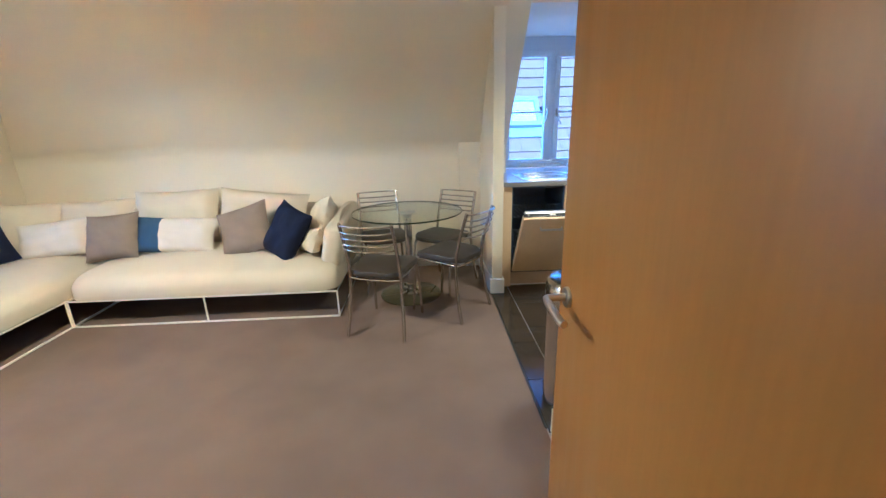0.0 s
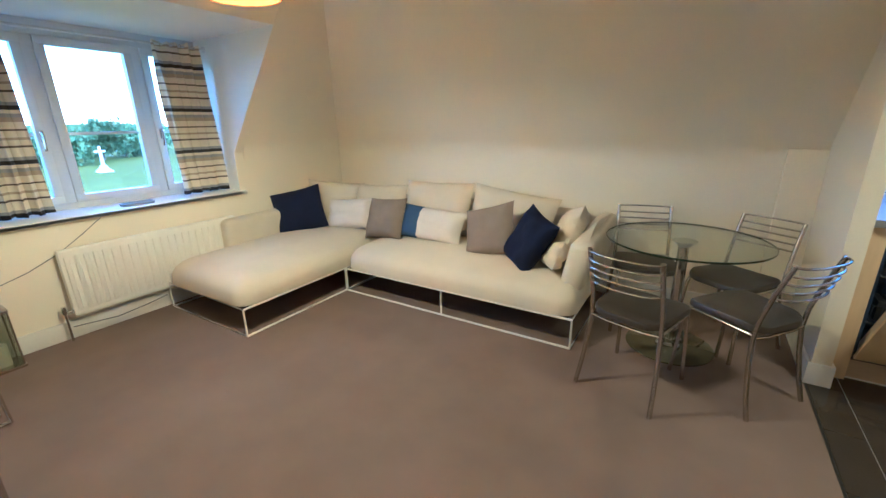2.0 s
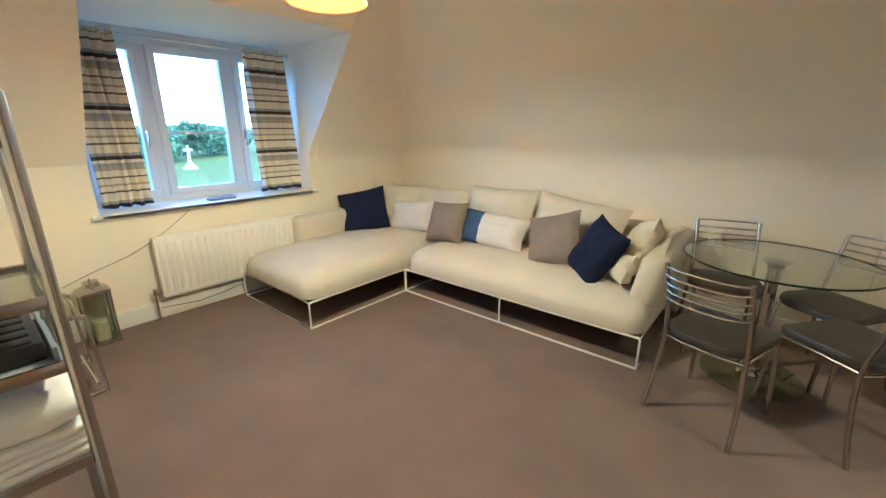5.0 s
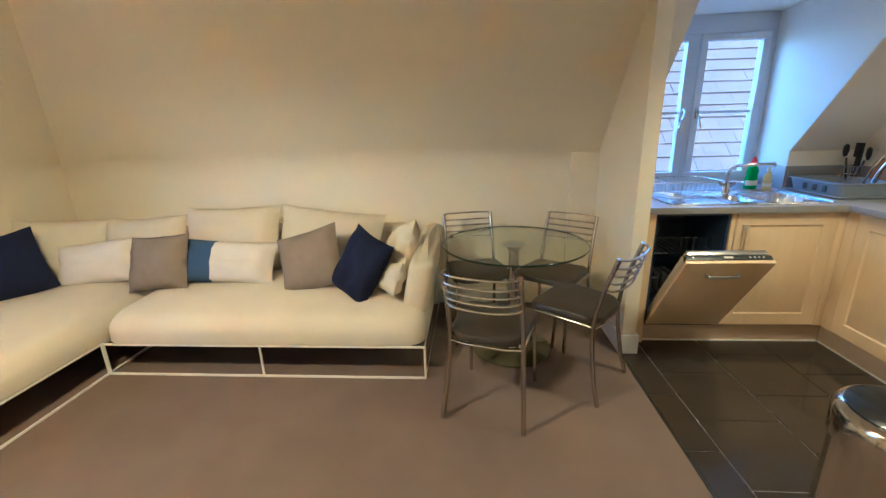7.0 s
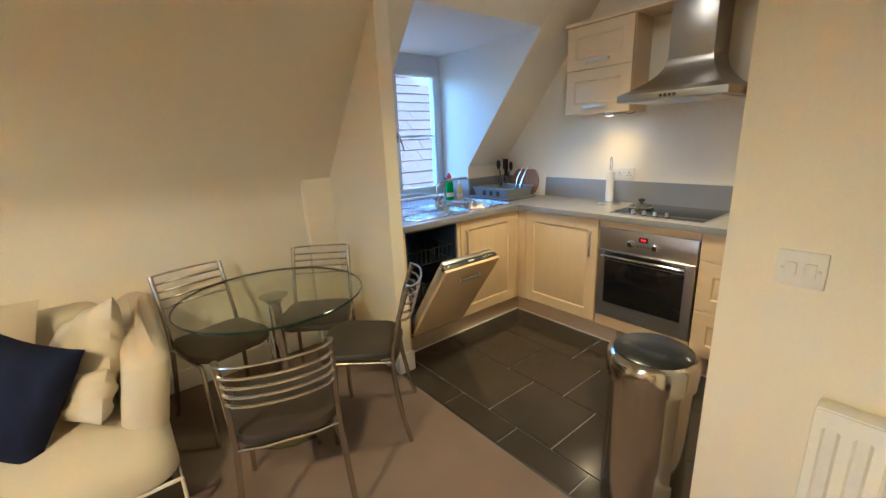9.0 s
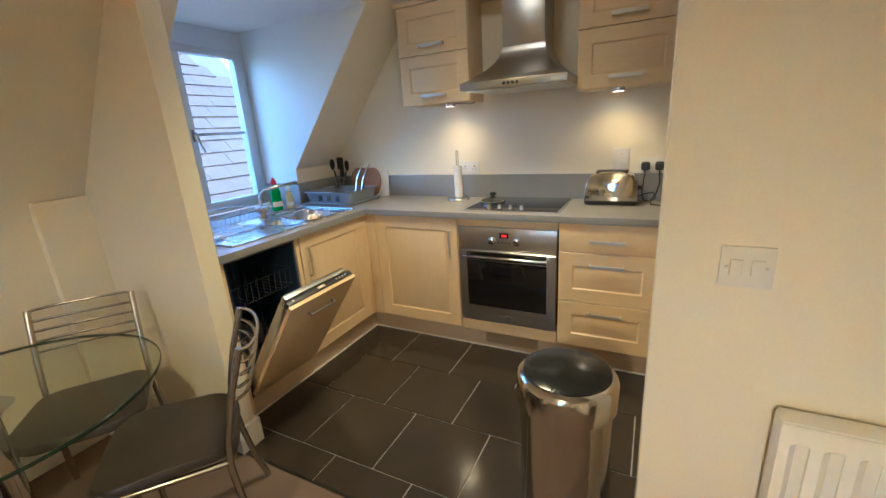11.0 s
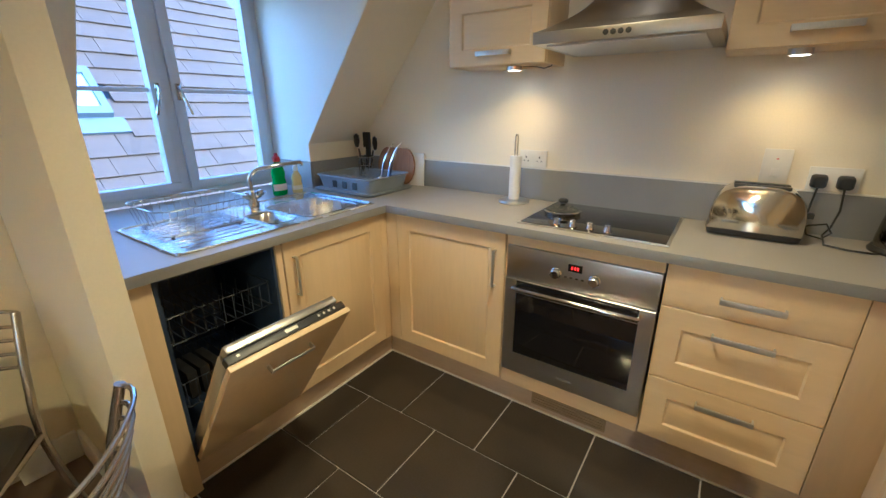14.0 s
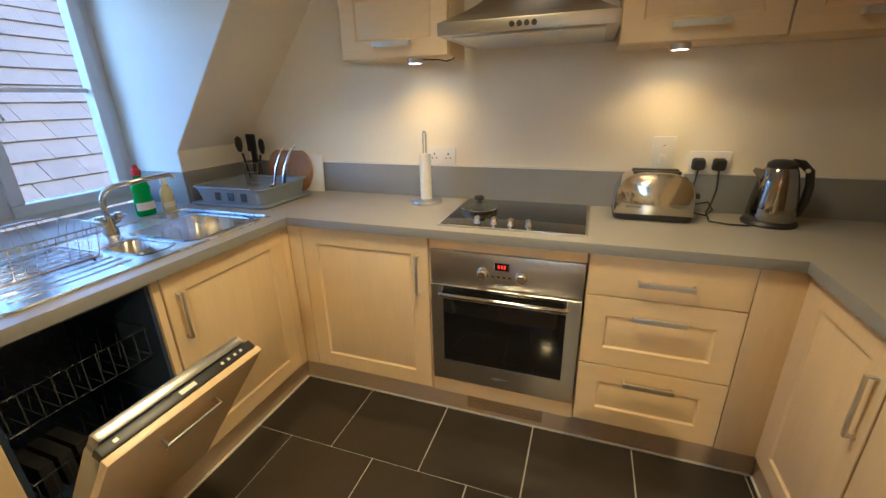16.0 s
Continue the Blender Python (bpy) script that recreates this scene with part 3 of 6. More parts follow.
def window_kitchen():
    y = 4.42
    w = thing("window_2", ((K0 + K1) / 2, y, 0.9), "white upvc two-light casement window above the sink", "window", kind="structure")
    bm = B()
    z0, z1 = 0.905, 2.0
    for a0, a1, b0, b1 in ((K0, K1, z0, z0 + 0.035), (K0, K1, z1, KD), (K0, K0 + 0.045, z0 + 0.035, z1), (K1 - 0.045, K1, z0 + 0.035, z1)):
        box(bm, a0, a1, y - 0.01, y + 0.06, b0, b1, 0.004)
    part("window_frame", bm, M_UPVC, w)
    bm = B()
    box(bm, 1.488, 1.535, y - 0.008, y + 0.055, z0 + 0.035, z1, 0.004)
    part("mullion", bm, M_UPVC, w)
    for i, (x0, x1) in enumerate(((K0 + 0.045, 1.488), (1.535, K1 - 0.045))):
        bm = B()
        s = 0.05
        b0, b1 = z0 + 0.035, z1
        for c0, c1, e0, e1 in ((x0, x1, b0, b0 + s), (x0, x1, b1 - s, b1), (x0, x0 + s, b0 + s, b1 - s), (x1 - s, x1, b0 + s, b1 - s)):
            box(bm, c0, c1, y - 0.026, y + 0.035, e0, e1, 0.006)
        box(bm, x0 + s, x1 - s, y + 0.002, y + 0.018, 1.437, 1.457, 0.002)
        sash = part("sash", bm, M_UPVC, w)
        bm = B()
        box(bm, x0 + s, x1 - s, y + 0.028, y + 0.032, b0 + s, b1 - s)
        part("pane", bm, M_PANE, sash, smooth=0).visible_shadow = False
        hx = x1 - 0.025 if i == 0 else x0 + 0.025
        k = -1 if i == 0 else 1
        bm = B()
        box(bm, hx - 0.011, hx + 0.011, y - 0.04, y - 0.026, 1.40, 1.48, 0.003)
        tube(bm, [(hx, y - 0.045, 1.465), (hx, y - 0.06, 1.45), (hx + k * 0.012, y - 0.065, 1.40), (hx + k * 0.035, y - 0.062, 1.33)], 0.008, 8)
        part("window_handle", bm, M_CHROME, sash, "chrome casement handle")


window_living()
window_kitchen()

# ---- living room ----


def sofa_section(name, x0, x1, y0, y1, label, arms, posts):
    s = thing(name, ((x0 + x1) / 2, (y0 + y1) / 2, 0), label, "sofa", "corner sofa sections")
    r, zt = 0.007, 0.205
    for z, nm in ((r, "floor_rail"), (zt, "top_rail")):
        bm = B()
        tube(bm, [(x0, y0, z), (x1, y0, z), (x1, y1, z), (x0, y1, z)], r * 1.15, 8, closed=True)
        part(nm, bm, M_SOFAFRAME, s, "white steel rail")
    for px, py in posts:
        bm = B()
        tube(bm, [(px, py, r), (px, py, zt)], r, 8)
        part("leg", bm, M_SOFAFRAME, s)
    # flat black panel just under the seat cushion
    bm = B()
    box(bm, x0 + 0.03, x1 - 0.03, y0 + 0.03, y1 - 0.03, 0.195, 0.215)
    part("base_panel", bm, M_BLACK, s, "flat black panel below the seat")
    bm = B()
    soft_block(bm, x0 - 0.005, x1 + 0.005, y0 - 0.008, y1, 0.208, 0.405, 0.105, 0.034, x0, under=0.12)
    for v in bm.verts:
        if v.co.z > 0.29:
            d = v.co.y - y0 if y1 - y0 < 1.5 else min(v.co.y - y0, x1 - v.co.x)
            v.co.z -= 0.045 * max(0.0, 1 - max(d, 0.0) / 0.38) ** 1.6
    part("seat_cushion", bm, M_SOFA, s)
    for bmf, nm in arms:
        part(nm, bmf, M_SOFA, s)
    return s


bm1 = B()
soft_block(bm1, -0.60, -0.44, 3.12, 4.0, 0.33, 0.70, 0.06, 0.012, 3)
for v in bm1.verts:
    k = max(0, v.co.z - 0.36)
    v.co.x += k * 0.16
    v.co.z -= max(0, 3.45 - v.co.y) * 0.16 * (k / 0.34)
bm2 = B()
soft_block(bm2, -2.36, -0.60, 3.83, 4.03, 0.36, 0.70, 0.06, 0.012, 5)
XA, XB, YA = -2.372, -0.45, 2.97
sofa_section("sofa", XA, XB, YA, 4.02, "cream upholstered sofa on a white steel frame", [(bm1, "armrest"), (bm2, "backrest")],
             [(XA, YA), (XB, YA), ((XA + XB) / 2, YA), (XB, 4.02), (XA, 4.02)])
bm1 = B()
soft_block(bm1, -3.40, -3.24, 2.50, 4.0, 0.33, 0.62, 0.05, 0.01, 8)
bm2 = B()
soft_block(bm2, -3.24, -2.40, 3.83, 4.03, 0.36, 0.70, 0.06, 0.012, 11)
CX0, CX1, CY = -3.37, -2.385, 2.02
sofa_section("chaise_sofa", CX0, CX1, CY, 4.02, "cream upholstered chaise section on a white steel frame", [(bm1, "armrest"), (bm2, "backrest")],
             [(CX0, CY), (CX1, CY), (CX1, 2.97), (CX0, 4.02), (CX1, 4.02)])


def two_tone(ob, material, x):
    """A second cloth panel on the part of a cushion beyond x."""
    ob.data.materials.append(material)
    for p in ob.data.polygons:
        if p.center.x < x:
            p.material_index = 1


def cushion(x, y, z, w, h, d, rx, ry, rz, material, label, seed):
    bm = B()
    pillow(bm, w, h, d, Matrix.Identity(4), seed)
    ob = solo("cushion", bm, material, label, "cushion", "sofa cushions", smooth=60)
    ob.matrix_basis = pose(x, y, z, rx, ry, rz)
    return ob


BACKS = [(-3.10, 3.58, 0.61, 0.62, 0.46, 0.2, -22, 4, 24), (-2.60, 3.72, 0.60, 0.62, 0.44, 0.2, -20, -2, 4),
         (-1.92, 3.72, 0.645, 0.72, 0.48, 0.2, -18, -1, 0), (-1.20, 3.72, 0.625, 0.78, 0.46, 0.2, -20, 6, -4)]
for i, b in enumerate(BACKS):
    cushion(*b, M_SOFA, "large cream back cushion leaning on the sofa back", 20 + i)
cushion(-0.66, 3.50, 0.60, 0.46, 0.36, 0.17, -24, -24, -62, M_SOFA, "cream cushion propped in the sofa arm", 31)
cushion(-0.70, 3.34, 0.49, 0.40, 0.20, 0.14, -24, -14, -64, M_SOFA, "small cream cushion lying by the sofa arm", 32)
SMALL = [(-3.16, 3.18, 0.595, 0.48, 0.44, 0.15, -26, -12, 42, M_NAVY, "navy blue scatter cushion on the chaise"),
         (-2.77, 3.46, 0.55, 0.52, 0.31, 0.15, -26, -5, 10, M_OFFWHITE, "oblong off-white scatter cushion"),
         (-2.28, 3.42, 0.565, 0.41, 0.38, 0.15, -26, -4, 2, M_TAUPE, "plain taupe woven scatter cushion"),
         (-1.82, 3.47, 0.55, 0.66, 0.30, 0.15, -28, 2, -2, M_OFFWHITE, "oblong off-white scatter cushion with a slate blue end panel"),
         (-1.22, 3.38, 0.59, 0.44, 0.40, 0.14, -26, -17, -4, M_TAUPE, "taupe scatter cushion tilted on its corner"),
         (-0.86, 3.27, 0.585, 0.32, 0.43, 0.16, -22, 20, -34, M_NAVY, "navy blue scatter cushion by the sofa arm")]
for i, c in enumerate(SMALL):
    ob = cushion(*c, 50 + i)
    if "end panel" in c[-1]:
        two_tone(ob, M_TEAL, -0.09)


def dining_chair():
    """Authored about the middle of its rear feet, facing +y."""
    c = thing("dining_chair", (0, 0, 0), "tubular steel dining chair with a padded brown seat", "chair", "chairs round the table")
    for s in (-1, 1):
        bm = B()
        pts = [(s * 0.20, 0.0, 0.0), (s * 0.192, 0.03, 0.12), (s * 0.182, 0.055, 0.28), (s * 0.175, 0.065, 0.40), (s * 0.173, 0.055, 0.50), (s * 0.172, 0.02, 0.64), (s * 0.171, -0.03, 0.79)]
        tube(bm, pts, 0.0115, 10)
        part("rear_leg", bm, M_TUBE, c)
        bm = B()
        pts = [(s * 0.175, 0.06, 0.415), (s * 0.18, 0.20, 0.42), (s * 0.178, 0.35, 0.422), (s * 0.172, 0.395, 0.415), (s * 0.172, 0.413, 0.385), (s * 0.178, 0.43, 0.25), (s * 0.186, 0.45, 0.0)]
        tube(bm, pts, 0.0105, 10)
        part("front_leg", bm, M_TUBE, c)
    bm = B()
    tube(bm, [(-0.175, 0.062, 0.405), (-0.09, 0.052, 0.40), (0.09, 0.052, 0.40), (0.175, 0.062, 0.405)], 0.008, 8)
    part("stretcher", bm, M_TUBE, c)
    for i in range(5):
        z = 0.785 - i * 0.040
        y = -0.03 + i * 0.0125
        bm = B()
        tube(bm, [(0.171 * math.sin(radians(a)), y - 0.055 * (1 - (a / 90.0) ** 2), z - (0.012 if i else 0.004) * (1 - (a / 90) ** 2)) for a in range(-90, 91, 15)], 0.0058, 8)
        part("back_rail", bm, M_TUBE, c)
    bm = B()
    rings = []
    for f, z in ((0.90, 0.420), (1.0, 0.430), (1.0, 0.448), (0.97, 0.460), (0.85, 0.466), (0.45, 0.468)):
        ring = rrect(0, 0.235, 0.40, 0.40, 0.10, z, 6)
        for p in ring:
            if p.y < 0.235:
                p.x *= 0.92
            p.x *= f
            p.y = 0.235 + (p.y - 0.235) * f
            p.z += 0.014 * (abs(p.x) / 0.2) ** 2 - 0.01 * ((p.y - 0.235) / 0.2) ** 2
        rings.append(ring)
    loft(bm, rings)
    part("seat", bm, M_LEATHER, c)
    return c


def chair_pose(a, b):
    """Pose with rear feet at a (its left) and b."""
    mx, my = (a[0] + b[0]) / 2, (a[1] + b[1]) / 2
    return pose(mx, my, 0, 0, 0, math.degrees(math.atan2(b[1] - a[1], b[0] - a[0])))


first = dining_chair()
first.matrix_basis = chair_pose((-0.332, 2.653), (0.055, 2.537))


def back_pose(a, b):
    """Pose from the two tops of the back, which lean out behind the feet."""
    ang = math.atan2(b[1] - a[1], b[0] - a[0])
    n = Vector((-math.sin(ang), math.cos(ang)))
    m = Vector(((a[0] + b[0]) / 2, (a[1] + b[1]) / 2)) + n * 0.03
    return pose(m.x, m.y, 0, 0, 0, math.degrees(ang))


copy_thing(first, back_pose((0.486, 2.75), (0.705, 3.03)))
copy_thing(first, back_pose((-0.044, 3.90), (-0.379, 3.82)))
copy_thing(first, back_pose((0.655, 3.675), (0.378, 3.868)))


def glass_table(cx, cy):
    t = thing("dining_table", (cx, cy, 0), "round glass dining table on a chrome column", "table")
    r, z = 0.435, 0.71
    bm = B()
    lathe(bm, [(r - 0.003, z - 0.012), (r - 0.003, z)], (cx, cy, 0), 72)
    part("tabletop", bm, M_TABLEGLASS, t, "clear round glass top").visible_shadow = True
    bm = B()
    lathe(bm, [(r - 0.0025, z - 0.0115), (r, z - 0.009), (r, z - 0.003), (r - 0.0025, z - 0.0005)], (cx, cy, 0), 72)
    bm.faces.ensure_lookup_table()
    for f in [f for f in bm.faces if len(f.verts) > 4]:
        bm.faces.remove(f)
    part("glass_rim", bm, M_GLASSEDGE, t, "dark green polished glass edge")
    bm = B()
    lathe(bm, [(0.0, z - 0.05), (0.03, z - 0.05), (0.035, z - 0.045), (0.05, z - 0.02), (0.07, z - 0.014), (0.07, z - 0.0125), (0.0, z - 0.0125)], (cx, cy, 0), 40)
    part("top_plate", bm, M_STEEL, t)
    bm = B()
    lathe(bm, [(0.030, 0.05), (0.030, z - 0.05)], (cx, cy, 0), 32)
    part("column", bm, M_CHROME, t)
    bm = B()
    lathe(bm, [(0.0, 0.014), (0.055, 0.014), (0.055, 0.022), (0.036, 0.035), (0.036, 0.06), (0.0, 0.06)], (cx, cy, 0), 32)
    for a in range(0, 360, 90):
        lathe(bm, [(0.0, 0.014), (0.016, 0.014), (0.018, 0.03), (0.012, 0.045), (0.0, 0.047)], (cx + 0.075 * math.cos(radians(a + 40)), cy + 0.075 * math.sin(radians(a + 40)), 0), 16)
    part("base_collar", bm, M_CHROME, t)
    bm = B()
    lathe(bm, [(0.0, 0.001), (0.245, 0.001), (0.25, 0.004), (0.25, 0.011), (0.245, 0.014), (0.0, 0.014)], (cx, cy, 0), 64)
    part("base_plate", bm, mat("base_mirror_glass", (0.16, 0.145, 0.085), 0.08, 0.5, var=0.05, scale=4, fine=30), t, "smoked mirrored glass base disc")


glass_table(0.075, 3.34)


def radiator(name, cx, cy, face, length, z0, z1, label):
    """A panel radiator against a wall; face is +1 when it looks to +x."""
    r = thing(name, (cx, cy, 0), label, "radiator")
    d = 0.055
    y0, y1 = cy - length / 2, cy + length / 2
    xa, xb = (cx + 0.03, cx + 0.03 + d) if face > 0 else (cx - 0.03 - d, cx - 0.03)
    bm = B()
    box(bm, xa, xb, y0, y1, z0, z1, 0.008)
    fx = xb if face > 0 else xa
    n = int(length / 0.052)
    flutes = []
    for i in range(n):
        y = y0 + 0.035 + i * (length - 0.07) / (n - 1)
        fb = B()
        prism(fb, [(fx - face * 0.002, y - 0.017, z0 + 0.035), (fx + face * 0.009, y - 0.010, z0 + 0.05), (fx + face * 0.009, y + 0.010, z0 + 0.05), (fx - face * 0.002, y + 0.017, z0 + 0.035)], (0, 0, z1 - z0 - 0.085))
        flutes.append(fb)
    part("panel", bm, M_GLOSS, r)
    for fb in flutes:
        part("flute", fb, M_GLOSS, r)
    bm = B()
    box(bm, min(xa, xb) + 0.004, max(xa, xb) - 0.004, y0 + 0.004, y1 - 0.004, z1 - 0.001, z1 + 0.004, 0.002)
    part("top_grille", bm, M_GLOSS, r)
    for y in (y0 + 0.1, y1 - 0.1):
        bm = B()
        box(bm, min(cx, xa if face > 0 else xb), max(cx, xa if face > 0 else xb), y - 0.02, y + 0.02, z0 + 0.1, z1 - 0.1)
        part("bracket", bm, M_GLOSS, r)
    bm = B()
    ym = y0 - 0.045
    xm = (xa + xb) / 2
    tube(bm, [(xm, y0 + 0.01, z0 + 0.035), (xm, ym, z0 + 0.035)], 0.011, 10)
    tube(bm, [(xm, ym, z0 + 0.05), (xm, ym, 0.0)], 0.0075, 10)
    lathe(bm, [(0.0, 0.0), (0.016, 0.0), (0.018, 0.015), (0.014, 0.05), (0.0, 0.052)], (xm, ym, z0 + 0.03), 16)
    part("valve", bm, M_CHROME, r, "chrome lockshield valve")
    return r


radiator("radiator", XW, 2.04, 1, 1.23, 0.17, 0.625, "white panel radiator under the living room window")
radiator("radiator", PX0, 0.92, -1, 1.0, 0.16, 0.79, "white panel radiator on the partition wall")


def curtain(y0, y1, z0, z1, x, seed, lean):
    c = thing("curtain", (x, (y0 + y1) / 2, z0), "striped cream, grey and brown curtain hanging at the window", "curtain", "window curtains")
    nu, nv = 120, 30
    bm = B()
    grid = []
    for j in range(nv + 1):
        v = j / nv
        row = []
        for i in range(nu + 1):
            u = i / nu
            amp = (0.050 - 0.014 * v) * (0.75 + 0.6 * noise.noise(Vector((u * 3, v * 2, seed))))
            ph = u * 4.2 * 2 * math.pi + 2.4 * noise.noise(Vector((u * 2, v * 1.3, seed + 4)))
            y = y0 + (y1 - y0) * u + lean * (1 - v) * (0.6 + 0.4 * u) + 0.010 * math.sin(2 * ph)
            row.append(bm.verts.new((x + amp * math.sin(ph) + 0.008 * math.sin(2.3 * ph + 5 * v), y, z0 + (z1 - z0) * v + 0.006 * math.sin(u * 20 + seed) + 0.010 * math.sin(ph) * v)))
        grid.append(row)
    for j in range(nv):
        for i in range(nu):
            bm.faces.new((grid[j][i], grid[j][i + 1], grid[j + 1][i + 1], grid[j + 1][i]))
    ob = part("cloth", bm, M_CURTAIN, c, smooth=80)
    so = ob.modifiers.new("thickness", 'SOLIDIFY')
    so.thickness = 0.003
    for i in range(7):
        bm = B()
        tube(bm, [(x + 0.018 * math.cos(a), y0 + (y1 - y0) * (i + 0.5) / 7, z1 - 0.018 + 0.018 * math.sin(a)) for a in np.linspace(0, 2 * math.pi, 13)[:-1]], 0.002, 6, closed=True)
        part("ring", bm, M_CHROME, c)
    return c


curtain(1.21, 1.49, DS + 0.04, 2.03, -3.64, 1, 0.045)
curtain(2.36, 2.72, DS + 0.04, 2.03, -3.64, 5, 0.07)
bm = B()
tube(bm, [(-3.64, D0 + 0.012, 2.012), (-3.64, D1 - 0.012, 2.012)], 0.009, 12)
for y in (D0 + 0.006, D1 - 0.006):
    box(bm, -3.66, -3.62, y - 0.006, y + 0.006, 1.99, 2.035, 0.003)
solo("curtain_rod", bm, M_ALU, "slim grey metal curtain rod across the dormer", "curtain rod")
bm = B()
loft(bm, [rrect(-3.53, 2.0, 0.085, 0.21, 0.02, DS + 0.028), rrect(-3.53, 2.0, 0.09, 0.22, 0.02, DS + 0.044), rrect(-3.53, 2.0, 0.07, 0.19, 0.02, DS + 0.050), rrect(-3.53, 2.0, 0.06, 0.18, 0.02, DS + 0.044)])
solo("tray", bm, M_PLASTICGREY, "small dark blue-grey dish on the window sill", "dish")


def pendant():
    x, y, z = PENDANT
    p = thing("pendant_lamp", (x, y, ZC), "orange dome pendant lamp hanging from the ceiling, lit", "lamp")
    bm = B()
    lathe(bm, [(0.165, 0.0), (0.160, 0.05), (0.135, 0.11), (0.085, 0.155), (0.082, 0.151), (0.131, 0.107), (0.156, 0.049), (0.161, 0.0)], (x, y, z), 48)
    bm.faces.ensure_lookup_table()
    for f in [f for f in bm.faces if len(f.verts) > 4]:
        bm.faces.remove(f)
    part("shade", bm, M_SHADE, p, "glowing orange shade")
    bm = B()
    tube(bm, [(x, y, z + 0.17), (x, y, ZC)], 0.003, 8)
    lathe(bm, [(0.0, 0.0), (0.02, 0.0), (0.02, 0.05), (0.0, 0.055)], (x, y, z + 0.15), 16)
    lathe(bm, [(0.0, -0.025), (0.03, -0.022), (0.045, 0.0), (0.0, 0.0)], (x, y, ZC), 24)
    part("cord", bm, M_PLASTICWHITE, p)
    bm = B()
    lathe(bm, [(0.0, 0.0), (0.014, 0.004), (0.022, 0.02), (0.016, 0.04), (0.012, 0.06), (0.0, 0.06)], (x, y, z + 0.095), 20)
    part("bulb", bm, M_BULB, p)


pendant()


def switch_plate(name, cx, cy, cz, axis, w, h, keys, label):
    """axis: the way the plate faces, '-x' or '-y'."""
    s = thing(name, (cx, cy, cz), label, "switch")
    bm = B()
    box(bm, cx - 0.010, cx, cy - w / 2, cy + w / 2, cz - h / 2, cz + h / 2, 0.003)
    part("plate", bm, M_PLASTICWHITE, s)
    for k in keys:
        bm = B()
        box(bm, cx - 0.016, cx - 0.009, cy + k - 0.011, cy + k + 0.011, cz - 0.017, cz + 0.017, 0.003)
        part("rocker", bm, M_PLASTICWHITE, s)
    for k in (-w / 2 + 0.012, w / 2 - 0.012):
        bm = B()
        lathe(bm, [(0.0, 0.0), (0.0035, 0.0), (0.003, 0.0015), (0.0, 0.0015)], (0, 0, 0), 10)
        bm.transform(pose(cx - 0.0102, cy + k, cz, 0, -90, 0))
        part("screw", bm, M_ALU, s)


switch_plate("light_switch", PX0, 1.50, 1.08, "-x", 0.092, 0.086, (-0.018, 0.018), "white double light switch on the partition wall")


def shelf_rack():
    s = thing("shelf_rack", (-1.55, 0.53, 0), "tall silver metal rack with glass and tray shelves", "shelf")
    xa, xb, ya, yb = -1.75, -1.35, 0.37, 0.70
    for x in (xa, xb):
        for y in (ya, yb):
            bm = B()
            tube(bm, [(x, y, 0.0), (x, y, 1.455), (x, y, 1.465)], 0.016, 14)
            part("leg", bm, M_TUBE, s)
    for z in (1.445, 1.35):
        bm = B()
        tube(bm, [(xa, yb, z), (xb, yb, z), (xb, ya, z), (xa, ya, z)], 0.012, 10, closed=True)
        part("top_rail", bm, M_TUBE, s)
    for z, mat_, nm, lab in ((0.965, M_LANTERN, "glass_shelf", "clear glass shelf"), (0.78, M_PLASTICGREY, "tray_shelf", "grey tray shelf"), (0.48, M_ALU, "low_shelf", "plain metal low shelf")):
        for y in (ya, yb):
            bm = B()
            box(bm, xa + 0.014, xb - 0.014, y - 0.008, y + 0.008, z - 0.022, z + 0.012, 0.003)
            part("shelf_rail", bm, M_TUBE, s)
        for x in (xa, xb):
            bm = B()
            box(bm, x - 0.008, x + 0.008, ya + 0.014, yb - 0.014, z - 0.022, z + 0.012, 0.003)
            part("shelf_rail", bm, M_TUBE, s)
        bm = B()
        box(bm, xa + 0.009, xb - 0.009, ya + 0.009, yb - 0.009, z - 0.002, z + 0.007, 0.002)
        if nm == "tray_shelf":
            box(bm, xa + 0.012, xb - 0.012, yb - 0.03, yb - 0.02, z + 0.006, z + 0.05, 0.002)
        part(nm, bm, mat_, s, lab)


shelf_rack()
bedding = thing("folded_bedding", (-1.55, 0.535, 0.487), "folded white padded bedding on the low shelf", "bedding")
for i in range(4):
    bm = B()
    soft_block(bm, -1.735 + 0.006 * (i % 2), -1.362 - 0.005 * (i % 3), 0.385, 0.70 - 0.006 * (i % 2), 0.487 + i * 0.024, 0.512 + i * 0.024, 0.012, 0.003, 40 + i, under=0.9)
    part("folded_layer", bm, M_WHITECLOTH, bedding, smooth=60)
bm = B()
pillow(bm, 0.385, 0.33, 0.15, pose(-1.549, 0.54, 0.635, 90, 0, 1), 71, n=28, pinch=0.01)
for v in bm.verts:
    if v.co.z > 0.635:
        for tx, ty in ((-1.65, 0.46), (-1.65, 0.62), (-1.45, 0.46), (-1.45, 0.62), (-1.55, 0.54)):
            q = ((v.co.x - tx) ** 2 + (v.co.y - ty) ** 2) / 0.0016
            v.co.z -= 0.032 * math.exp(-q)
part("tufted_pad", bm, M_WHITECLOTH, bedding, "white tufted pad", smooth=60)
media = thing("media_player", (-1.56, 0.54, 0.787), "black media player on the tray shelf", "media player")
bm = B()
box(bm, -1.72, -1.40, 0.42, 0.66, 0.788, 0.84, 0.006)
part("body", bm, M_BLACK, media)
